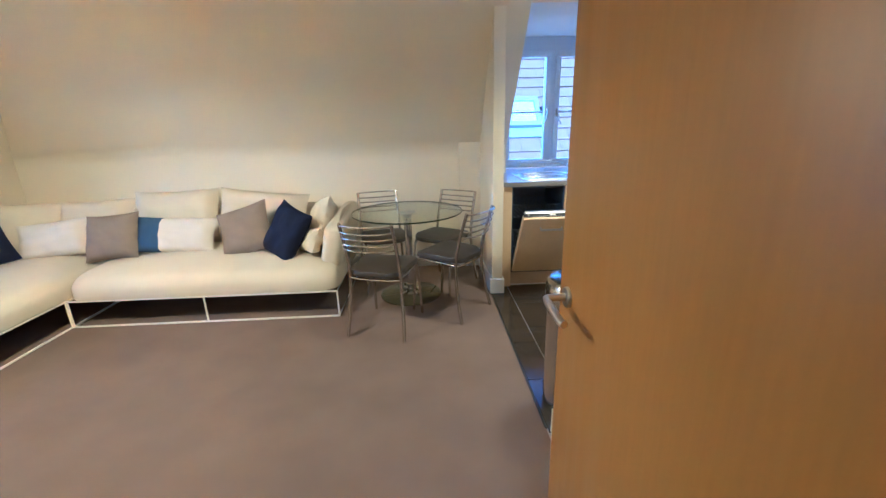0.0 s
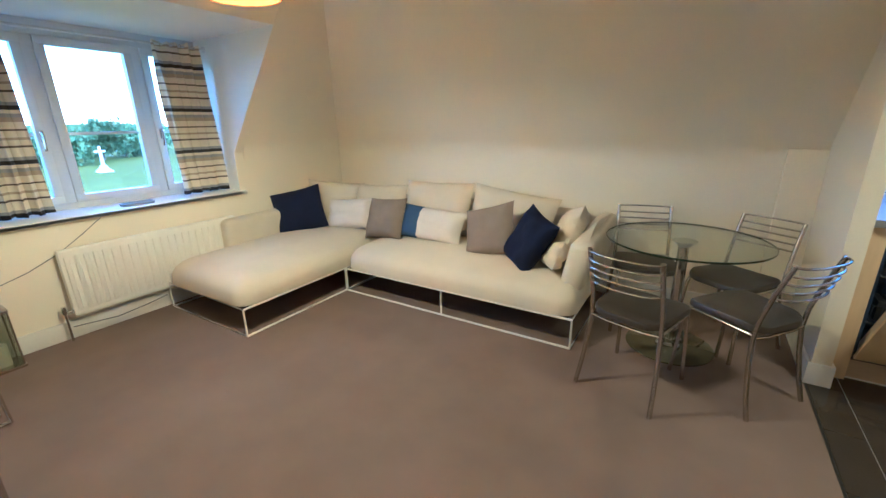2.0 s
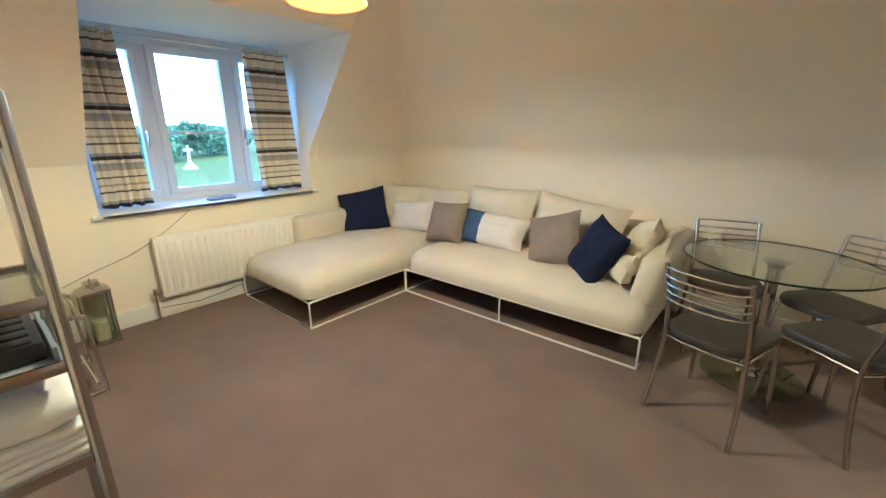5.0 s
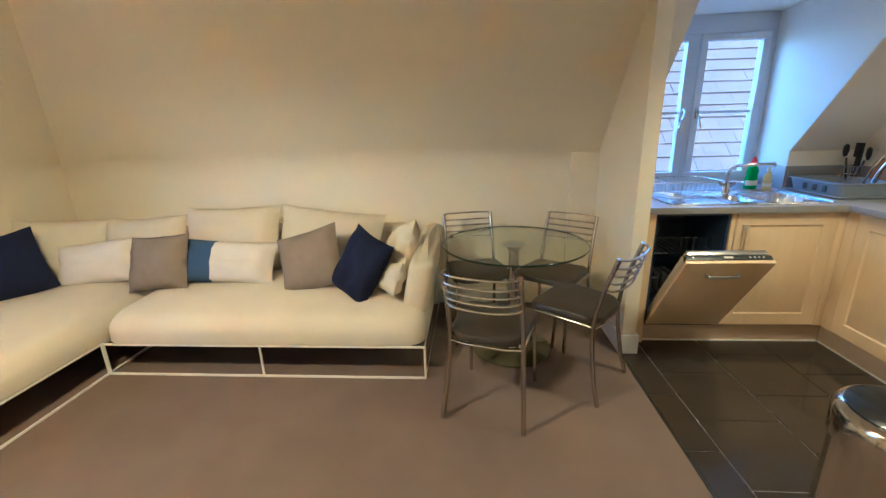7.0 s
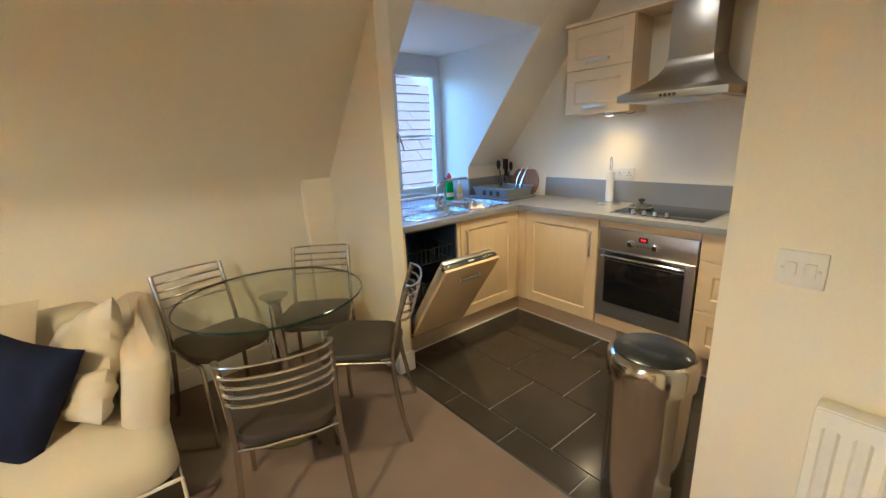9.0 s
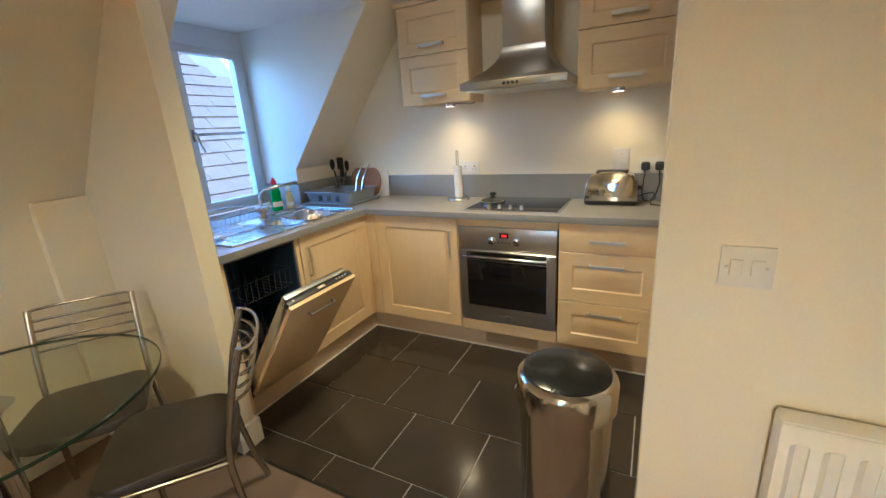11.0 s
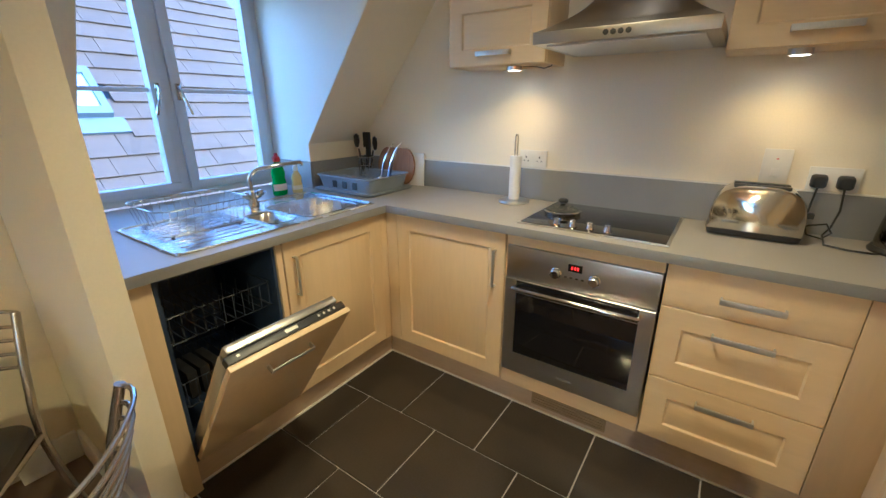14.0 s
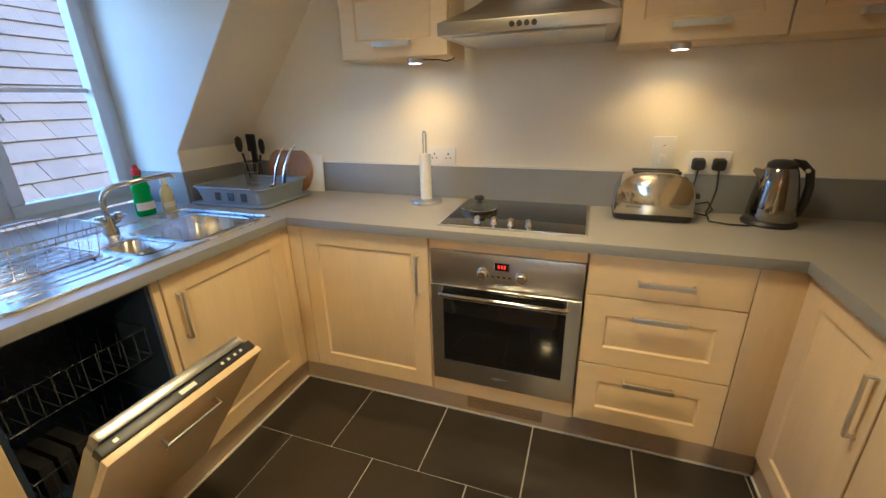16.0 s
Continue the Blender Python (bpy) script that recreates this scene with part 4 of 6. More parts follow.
for i in range(5):
    bm = B()
    box(bm, -1.70 + i * 0.062, -1.66 + i * 0.062, 0.44, 0.64, 0.838, 0.846, 0.002)
    part("vent_rib", bm, M_BLACK, media)


def side_stand():
    s = thing("side_stand", (-2.75, 0.7, 0), "small chrome frame stand with glass shelves", "stand")
    x0, x1, y0, y1 = -3.05, -2.62, 0.45, 0.90
    for x in (x0, x1):
        bm = B()
        tube(bm, [(x, y0, 0.012), (x, y1, 0.012), (x + 0.02, y1 - 0.02, 0.46), (x + 0.02, y0, 0.50)], 0.012, 10, closed=True)
        part("side_frame", bm, M_CHROME, s)
    for z in (0.06, 0.45):
        bm = B()
        tube(bm, [(x0, y1 - 0.03, z), (x1, y1 - 0.03, z)], 0.010, 10)
        part("cross_bar", bm, M_CHROME, s)
    bm = B()
    box(bm, x0 + 0.01, x1 + 0.03, y0, y1 - 0.03, 0.475, 0.485, 0.002)
    part("glass_shelf", bm, M_LANTERN, s)


side_stand()


def lantern(cx, cy):
    o = thing("lantern", (cx, cy, 0), "square glass candle lantern with a metal lid", "lantern")
    bm = B()
    for sx in (-1, 1):
        for sy in (-1, 1):
            tube(bm, [(cx + sx * 0.075, cy + sy * 0.075, 0.0), (cx + sx * 0.075, cy + sy * 0.075, 0.36)], 0.005, 6)
    box(bm, cx - 0.085, cx + 0.085, cy - 0.085, cy + 0.085, 0.0, 0.02, 0.004)
    part("frame", bm, M_TUBE, o)
    bm = B()
    loft(bm, [rrect(cx, cy, 0.17, 0.17, 0.02, 0.36), rrect(cx, cy, 0.17, 0.17, 0.02, 0.375), rrect(cx, cy, 0.09, 0.09, 0.02, 0.40), rrect(cx, cy, 0.08, 0.08, 0.02, 0.43)])
    tube(bm, [(cx + 0.06 * math.cos(a), cy, 0.40 + 0.05 * math.sin(a)) for a in np.linspace(0, math.pi, 13)], 0.004, 6)
    part("lid", bm, M_TUBE, o)
    for sx, sy in ((1, 0), (-1, 0), (0, 1), (0, -1)):
        bm = B()
        hx, hy = (0.0015, 0.07) if sx else (0.07, 0.0015)
        box(bm, cx + sx * 0.075 - hx, cx + sx * 0.075 + hx, cy + sy * 0.075 - hy, cy + sy * 0.075 + hy, 0.02, 0.36)
        part("pane", bm, M_LANTERN, o)
    bm = B()
    lathe(bm, [(0.0, 0.021), (0.04, 0.021), (0.04, 0.15), (0.03, 0.155), (0.0, 0.15)], (cx, cy, 0), 24)
    part("candle", bm, M_CANDLE, o, "pale candle")


lantern(-3.33, 1.03)
bm = B()
tube(bm, [(XW + 0.012, 1.72, DS - 0.01), (XW + 0.010, 1.60, 0.70), (XW + 0.010, 1.45, 0.60), (XW + 0.010, 1.28, 0.52), (XW + 0.012, 1.05, 0.45), (XW + 0.03, 0.9, 0.40)], 0.0025, 6)
solo("wall_cable", bm, M_TEXTGREY, "thin grey cable trailing down the wall", "cable")
bm = B()
tube(bm, [(XW + 0.07, 1.40, 0.10), (XW + 0.08, 1.65, 0.075), (XW + 0.07, 1.85, 0.09), (XW + 0.06, 2.0, 0.11)], 0.004, 6)
solo("skirting_cable", bm, M_TEXTGREY, "grey cable under the radiator", "cable")

# ---- kitchen ----
FX, FY, RY = 1.995, 3.41, 1.48
WT, WB = 0.898, 0.862
DB = 0.13


def panel_door(bm, axis, plane, a0, a1, z0, z1, out, inset=0.075):
    """A shaker-style front: slab with a shallow sunk field. axis 'x': plane is x and a runs along y."""
    th = 0.019

    def bx(p0, p1, q0, q1, r0, r1, bev):
        lo, hi = sorted((p0, p1))
        if axis == 'x':
            box(bm, lo, hi, q0, q1, r0, r1, bev)
        else:
            box(bm, q0, q1, lo, hi, r0, r1, bev)
    back = plane - out * th
    if inset <= 0:
        bx(back, plane, a0, a1, z0, z1, 0.002)
        return bm
    i = min(inset, (z1 - z0) * 0.30)

    def ring(p, g):
        q = [(a0 + g, z0 + g), (a1 - g, z0 + g), (a1 - g, z1 - g), (a0 + g, z1 - g)]
        return [Vector((p, a, z)) if axis == 'x' else Vector((a, p, z)) for a, z in q]
    loft(bm, [ring(back, 0), ring(plane - out * 0.002, 0), ring(plane, 0.002), ring(plane, i), ring(plane - out * 0.002, i + 0.002), ring(plane - out * 0.007, i + 0.006), ring(plane - out * 0.007, i + 0.012), ring(plane - out * 0.004, i + 0.020)])
    return bm


def bar_handle(axis, plane, out, a, z, length, upright):
    """A flat D-shaped satin handle standing off the front."""
    bm = B()
    d, w, t = 0.026, 0.012, 0.006

    def bx(p0, p1, q0, q1, r0, r1):
        lo, hi = sorted((p0, p1))
        if axis == 'x':
            box(bm, lo, hi, q0, q1, r0, r1, 0.0015)
        else:
            box(bm, q0, q1, lo, hi, r0, r1, 0.0015)
    if upright:
        bx(plane + out * (d - t), plane + out * d, a - w / 2, a + w / 2, z - length / 2, z + length / 2)
        for k in (-1, 1):
            bx(plane - out * 0.001, plane + out * (d - t), a - w / 2, a + w / 2, z + k * (length / 2 - t / 2) - t / 2, z + k * (length / 2 - t / 2) + t / 2)
    else:
        bx(plane + out * (d - t), plane + out * d, a - length / 2, a + length / 2, z - w, z + w * 0.6)
        for k in (-1, 1):
            bx(plane - out * 0.001, plane + out * (d - t), a + k * (length / 2 - t / 2) - t / 2, a + k * (length / 2 - t / 2) + t / 2, z - w, z + w * 0.6)
    return bm


def cabinet(name, x0, x1, y0, y1, z0, z1, label, cat="kitchen cabinet", group="kitchen base units"):
    c = thing(name, ((x0 + x1) / 2, (y0 + y1) / 2, 0 if z0 < 0.5 else z0), label, cat, group)
    bm = B()
    box(bm, x0, x1, y0, y1, z0, z1, 0.001)
    part("body", bm, M_MAPLE, c)
    return c


# corner unit with one door, on the cooker wall
c = cabinet("base_cabinet", FX + 0.02, XE - 0.01, 2.722, 3.41, DB, WB, "maple corner base cabinet with one panelled door")
bm = panel_door(B(), 'x', FX, 2.727, 3.335, DB + 0.005, 0.857, -1)
d = part("door", bm, M_MAPLE, c)
part("handle", bar_handle('x', FX, -1, 2.772, 0.692, 0.172, True), M_ALU, d, "satin steel bar handle")
bm = B()
box(bm, FX + 0.004, FX + 0.02, 3.34, 3.409, DB, WB, 0.001)
part("corner_post", bm, M_MAPLE, c)


def oven():
    y0, y1, z0, z1 = 2.118, 2.716, 0.208, 0.812
    o = thing("built_in_oven", (FX, 2.417, z0), "built-in stainless steel oven with black glass door", "oven")
    bm = B()
    box(bm, FX + 0.02, XE - 0.05, y0 + 0.01, y1 - 0.01, z0, z1)
    part("body", bm, M_BLACK, o)
    bm = B()
    box(bm, FX - 0.004, FX + 0.02, y0 + 0.003, y1 - 0.003, 0.672, z1, 0.003)
    cp = part("control_panel", bm, M_STEEL, o)
    bm = B()

    def ring(p, a0, a1, b0, b1):
        return [Vector((p, a0, b0)), Vector((p, a1, b0)), Vector((p, a1, b1)), Vector((p, a0, b1))]
    out_, in_ = (y0 + 0.003, y1 - 0.003, z0, 0.668), (y0 + 0.055, y1 - 0.055, z0 + 0.10, 0.606)
    loft(bm, [ring(FX + 0.018, *out_), ring(FX - 0.010, *out_), ring(FX - 0.012, y0 + 0.005, y1 - 0.005, z0 + 0.002, 0.666), ring(FX - 0.012, *in_), ring(FX + 0.018, *in_)], cap=False)
    dr = part("oven_door", bm, M_STEEL, o)
    bm = B()
    box(bm, FX - 0.009, FX + 0.004, y0 + 0.05, y1 - 0.05, z0 + 0.095, 0.612, 0.001)
    part("door_glass", bm, M_OVENGLASS, dr, "black oven glass")
    bm = B()
    box(bm, FX - 0.0145, FX - 0.0115, y0 + 0.056, y1 - 0.056, 0.61, 0.664, 0.001)
    part("door_band", bm, M_OVENGLASS, dr, "black glass band behind the handle")
    bm = B()
    tube(bm, [(FX - 0.014, y0 + 0.055, 0.637), (FX - 0.045, y0 + 0.055, 0.64), (FX - 0.05, y0 + 0.07, 0.64), (FX - 0.05, y1 - 0.07, 0.64), (FX - 0.045, y1 - 0.055, 0.64), (FX - 0.014, y1 - 0.055, 0.637)], 0.0085, 12)
    part("handle", bm, M_CHROME, dr, "polished steel bar handle")
    for ky in (2.345, 2.495):
        bm = B()
        lathe(bm, [(0.0, 0.0), (0.023, 0.0), (0.023, 0.006), (0.019, 0.009), (0.018, 0.028), (0.015, 0.031), (0.0, 0.031)], (0, 0, 0), 28)
        box(bm, -0.002, 0.002, 0.004, 0.017, 0.030, 0.033)
        bm.transform(pose(FX - 0.004, ky, 0.735, 0, -90, 0))
        part("knob", bm, M_CHROME, cp)
    bm = B()
    box(bm, FX - 0.0065, FX - 0.003, 2.395, 2.450, 0.752, 0.783, 0.001)
    disp = part("display", bm, M_OVENGLASS, cp)
    bm = B()
    for i, ky in enumerate((2.411, 2.422, 2.434)):
        box(bm, FX - 0.0072, FX - 0.0064, ky - 0.003, ky + 0.003, 0.761, 0.774)
    part("digits", bm, M_LED, disp, "glowing red clock digits")
    bm = B()
    for i in range(4):
        box(bm, FX - 0.006, FX - 0.0035, 2.386 + i * 0.022, 2.396 + i * 0.022, 0.722, 0.728, 0.0008)
    part("button_row", bm, M_BLACK, cp)
    bm = B()
    box(bm, FX - 0.0125, FX - 0.0118, 2.39, 2.45, z0 + 0.042, z0 + 0.052)
    part("maker_mark", bm, M_TEXTGREY, dr)


oven()
c = cabinet("oven_housing", FX + 0.02, XE - 0.04, 2.117, 2.717, DB, 0.2, "maple housing strip below and above the oven", group="")
bm = B()
box(bm, FX, FX + 0.019, 2.118, 2.716, DB, 0.204, 0.0015)
part("lower_rail", bm, M_MAPLE_H, c)
bm = B()
box(bm, FX + 0.004, FX + 0.019, 2.118, 2.716, 0.815, 0.86, 0.0015)
part("upper_rail", bm, M_MAPLE_H, c)

# drawer unit
c = cabinet("drawer_cabinet", FX + 0.02, XE - 0.01, 1.605, 2.114, DB, WB, "maple drawer unit with three panelled drawers")
for z0, z1, ins, hz in ((0.701, 0.857, 0, 0.768), (0.411, 0.697, 0.075, 0.632), (DB + 0.005, 0.407, 0.075, 0.352)):
    d = part("drawer_front", panel_door(B(), 'x', FX, 1.61, 2.111, z0, z1, -1, ins), M_MAPLE_H, c)
    part("handle", bar_handle('x', FX, -1, 1.862, hz, 0.172, False), M_ALU, d, "satin steel bar handle")
bm = B()
box(bm, FX + 0.001, FX + 0.018, 1.462, 1.6075, DB, WB, 0.001)
box(bm, 1.9865, FX + 0.0015, 1.460, RY - 0.002, DB, WB, 0.001)
solo("filler_panel", bm, M_MAPLE, "narrow maple corner filler panel", "panel")

# sink unit and dishwasher on the window wall
c = cabinet("base_cabinet", 1.385, 1.975, FY + 0.02, YN - 0.01, DB, 0.72, "maple sink base cabinet with one panelled door")
d = part("door", panel_door(B(), 'y', FY, 1.39, 1.955, DB + 0.005, 0.857, -1), M_MAPLE, c)
part("handle", bar_handle('y', FY, -1, 1.432, 0.70, 0.172, True), M_ALU, d, "satin steel bar handle")
bm = B()
box(bm, 1.36, 1.3845, FY + 0.004, FY + 0.3, DB, WB, 0.001)
part("end_panel", bm, M_MAPLE, c)
bm = B()
box(bm, 1.958, 2.0145, FY + 0.003, FY + 0.018, DB, WB, 0.001)
part("corner_post", bm, M_MAPLE, c)
bm = B()
box(bm, 0.846, 0.926, FY + 0.004, YN - 0.02, 0.0, WB, 0.001)
solo("end_panel", bm, M_MAPLE, "maple end panel beside the dishwasher", "panel")


def dishwasher():
    x0, x1, z0, z1 = 0.93, 1.356, 0.125, 0.852
    d = thing("dishwasher", ((x0 + x1) / 2, FY, z0), "integrated slim dishwasher with its maple door half open", "dishwasher")
    y0, y1 = FY + 0.012, FY + 0.52
    bm = B()
    t = 0.012

    def ring(g, y):
        return [Vector((x0 + g, y, z0 + g)), Vector((x1 - g, y, z0 + g)), Vector((x1 - g, y, z1 - g)), Vector((x0 + g, y, z1 - g))]
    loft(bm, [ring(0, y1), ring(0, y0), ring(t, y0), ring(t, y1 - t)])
    part("tub", bm, M_DISHWASHER, d, "dark navy dishwasher tub")
    for z in (0.34, 0.60):
        bm = B()
        ya, yb = FY + 0.04, FY + 0.48
        for zz in (z, z + 0.10):
            tube(bm, [(x0 + 0.025, ya, zz), (x1 - 0.025, ya, zz), (x1 - 0.025, yb, zz), (x0 + 0.025, yb, zz)], 0.0028, 6, closed=True)
        for i in range(11):
            x = x0 + 0.03 + i * (x1 - x0 - 0.06) / 10
            tube(bm, [(x, ya, z + 0.10), (x, ya + 0.002, z), (x, yb - 0.002, z), (x, yb, z + 0.10)], 0.0018, 5)
        for i in range(6):
            x = x0 + 0.05 + i * 0.06
            for k in range(4):
                tube(bm, [(x, ya + 0.08 + k * 0.09, z), (x + 0.008, ya + 0.08 + k * 0.09, z + 0.09)], 0.0018, 5)
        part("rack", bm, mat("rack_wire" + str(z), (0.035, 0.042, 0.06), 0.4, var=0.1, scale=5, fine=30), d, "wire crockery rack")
    bm = B()
    for i in range(3):
        box(bm, x0 + 0.05 + i * 0.045, x0 + 0.085 + i * 0.045, FY + 0.06, FY + 0.20, 0.352, 0.46, 0.004)
    part("cutlery_basket", bm, M_BLACK, d)
    m = Matrix.Translation((0, FY - 0.002, z0 + 0.015)) @ pose(0, 0, 0, 35, 0, 0)
    bm = B()
    box(bm, x0 + 0.004, x1 + 0.022, -0.004, 0.016, 0.0, 0.655, 0.002)
    bm.transform(m)
    door_ = part("door", bm, M_MAPLE_H, d, "maple appliance door hanging half open")
    bm = B()
    box(bm, x0 + 0.012, x1 + 0.010, 0.017, 0.075, 0.01, 0.628, 0.012)
    box(bm, x0 + 0.02, x1, 0.046, 0.078, 0.60, 0.664, 0.010)
    bm.transform(m)
    part("inner_door", bm, M_STEEL, door_, "steel inner door")
    bm = B()
    box(bm, x0 + 0.008, x1 + 0.014, 0.0165, 0.045, 0.63, 0.66, 0.004)
    bm.transform(m)
    part("control_strip", bm, M_BLACK, door_, "black top control strip")
    marks = [(x0 + 0.20, x0 + 0.245, 0.026, 0.038), (x0 + 0.04, x0 + 0.05, 0.028, 0.036)]
    marks += [(x1 - 0.10 + i * 0.022, x1 - 0.092 + i * 0.022, 0.028, 0.036) for i in range(4)]
    for a0, a1, b0, b1 in marks:
        bm = B()
        box(bm, a0, a1, b0, b1, 0.6595, 0.6612)
        bm.transform(m)
        part("control_mark", bm, M_PLASTICWHITE, door_, "small pale control mark")
    bm = bar_handle('y', -0.004, -1, (x0 + x1) / 2 + 0.01, 0.56, 0.165, False)
    bm.transform(m)
    part("handle", bm, M_ALU, door_, "satin steel bar handle")
    bm = B()
    box(bm, x0 + 0.03, x0 + 0.11, 0.0785, 0.0795, 0.55, 0.62)
    bm.transform(m)
    part("sticker", bm, M_PLASTICWHITE, door_, "pale instruction sticker")


dishwasher()

# run on the south side: base unit and tall fridge housing
c = cabinet("base_cabinet", 1.58, 1.985, 0.9, RY - 0.02, DB, WB, "maple base cabinet with a pale panelled door")
d = part("door", panel_door(B(), 'y', RY, 1.583, 1.985, DB + 0.005, 0.857, 1), M_MAPLE, c)
part("handle", bar_handle('y', RY, 1, 1.612, 0.672, 0.178, True), M_ALU, d, "satin steel bar handle")
c = cabinet("fridge_housing", 0.95, 1.577, 0.88, RY - 0.02, 0.02, 2.15, "tall maple fridge housing with two doors", "fridge housing", "")
d = part("lower_door", panel_door(B(), 'y', RY, 0.955, 1.574, DB + 0.005, 0.992, 1, 0), M_MAPLE, c)
part("handle", bar_handle('y', RY, 1, 1.51, 0.881, 0.175, True), M_ALU, d, "satin steel bar handle")
d = part("upper_door", panel_door(B(), 'y', RY, 0.955, 1.574, 0.998, 2.14, 1, 0.09), M_MAPLE, c)
part("handle", bar_handle('y', RY, 1, 1.51, 1.164, 0.175, True), M_ALU, d, "satin steel bar handle")

# plinths
bm = B()
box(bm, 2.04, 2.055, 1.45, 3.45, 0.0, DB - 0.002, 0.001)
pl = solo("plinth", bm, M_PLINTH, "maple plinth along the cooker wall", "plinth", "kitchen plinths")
bm = B()
box(bm, 2.030, 2.0395, 2.235, 2.57, 0.035, 0.10, 0.002)
for i in range(4):
    box(bm, 2.026, 2.031, 2.245, 2.56, 0.043 + i * 0.014, 0.049 + i * 0.014)
part("vent_grille", bm, mat("vent_plastic", (0.30, 0.22, 0.12), 0.5, var=0.08, scale=5, fine=40), pl, "brown slotted plinth vent")
bm = B()
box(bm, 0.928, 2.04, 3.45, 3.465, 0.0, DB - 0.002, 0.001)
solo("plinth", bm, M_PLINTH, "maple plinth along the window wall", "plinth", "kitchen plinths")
bm = B()
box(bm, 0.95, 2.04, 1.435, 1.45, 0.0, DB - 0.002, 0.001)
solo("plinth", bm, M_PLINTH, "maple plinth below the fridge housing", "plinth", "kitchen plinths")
bm = B()
box(bm, 2.034, 2.040, 1.456, 3.444, -0.004, 0.008, 0.001)
box(bm, 0.93, 2.034, 3.444, 3.450, -0.004, 0.008, 0.001)
box(bm, 0.95, 2.034, 1.450, 1.456, -0.004, 0.008, 0.001)
solo("sealant_bead", bm, M_PLASTICWHITE, "white sealant bead along the plinth", "trim", kind="structure")

# worktop with an opening for the sink
SX0, SX1, SY0, SY1 = 1.03, 1.965, 3.455, 3.975


def worktop():
    w = thing("worktop", (2.2, 2.5, WB), "grey laminate U-shaped kitchen worktop", "worktop")
    ex = FX - 0.015
    ey, er = FY - 0.022, RY + 0.018
    bm = B()
    hx0, hx1, hy0, hy1 = SX0 + 0.02, SX1 - 0.02, SY0 + 0.02, SY1 - 0.02

    def inside(x, y):
        if hx0 < x < hx1 and hy0 < y < hy1:
            return False
        if y > YN:
            return K0 < x < K1
        return y > ey or (x > ex and y > er) or (y < er and x > 1.58)
    slab_cells(bm, [0.846, K0, hx0, 1.58, hx1, ex, K1, XE], [0.9, er, ey, hy0, hy1, YN - 0.001, 4.40], inside, WB, WT)
    part("slab", bm, M_WORK, w, smooth=0)
    bm = B()
    h0, h1 = WB - 0.001, WT + 0.0005
    box(bm, ex - 0.004, ex + 0.0005, er, ey, h0, h1, 0.0015)
    box(bm, 0.846, ex - 0.0002, ey - 0.004, ey + 0.0005, h0, h1, 0.0015)
    box(bm, 1.58, ex - 0.0002, er - 0.0005, er + 0.004, h0, h1, 0.0015)
    part("edge_band", bm, M_WORKEDGE, w, "blue-grey worktop edge")
    bm = B()
    box(bm, XE - 0.012, XE - 0.0005, 0.9, YN - 0.001, WT, 1.057, 0.001)
    part("upstand", bm, M_WORKEDGE, w, "grey laminate upstand")
    bm = B()
    box(bm, K1 + 0.006, XE - 0.013, YN - 0.012, YN - 0.0005, WT, 1.057, 0.001)
    part("upstand", bm, M_WORKEDGE, w, "grey laminate upstand")
    bm = B()
    box(bm, K1 - 0.010, K1 - 0.0005, YN - 0.012, 4.39, WT, 1.057, 0.001)
    part("upstand", bm, M_WORKEDGE, w, "grey laminate upstand")
    bm = B()
    box(bm, XE - 0.013, XE - 0.0005, 0.9, YN - 0.001, 1.0575, 1.063, 0.001)
    part("sealant", bm, M_PLASTICWHITE, w, "white sealant line")


worktop()


def basin(bm, cx, cy, w, d, depth, z):
    rings = [rrect(cx, cy, w + 0.012, d + 0.012, 0.05, z + 0.0025, 6), rrect(cx, cy, w, d, 0.05, z - 0.003, 6), rrect(cx, cy, w - 0.02, d - 0.02, 0.05, z - depth + 0.03, 6), rrect(cx, cy, w - 0.06, d - 0.06, 0.04, z - depth, 6), rrect(cx, cy, 0.05, 0.05, 0.02, z - depth - 0.003, 6)]
    vs = [[bm.verts.new(p) for p in r] for r in rings]
    n = len(vs[0])
    for a, b in zip(vs, vs[1:]):
        for j in range(n):
            bm.faces.new((a[j], a[(j + 1) % n], b[(j + 1) % n], b[j]))
    bm.faces.new(vs[-1])


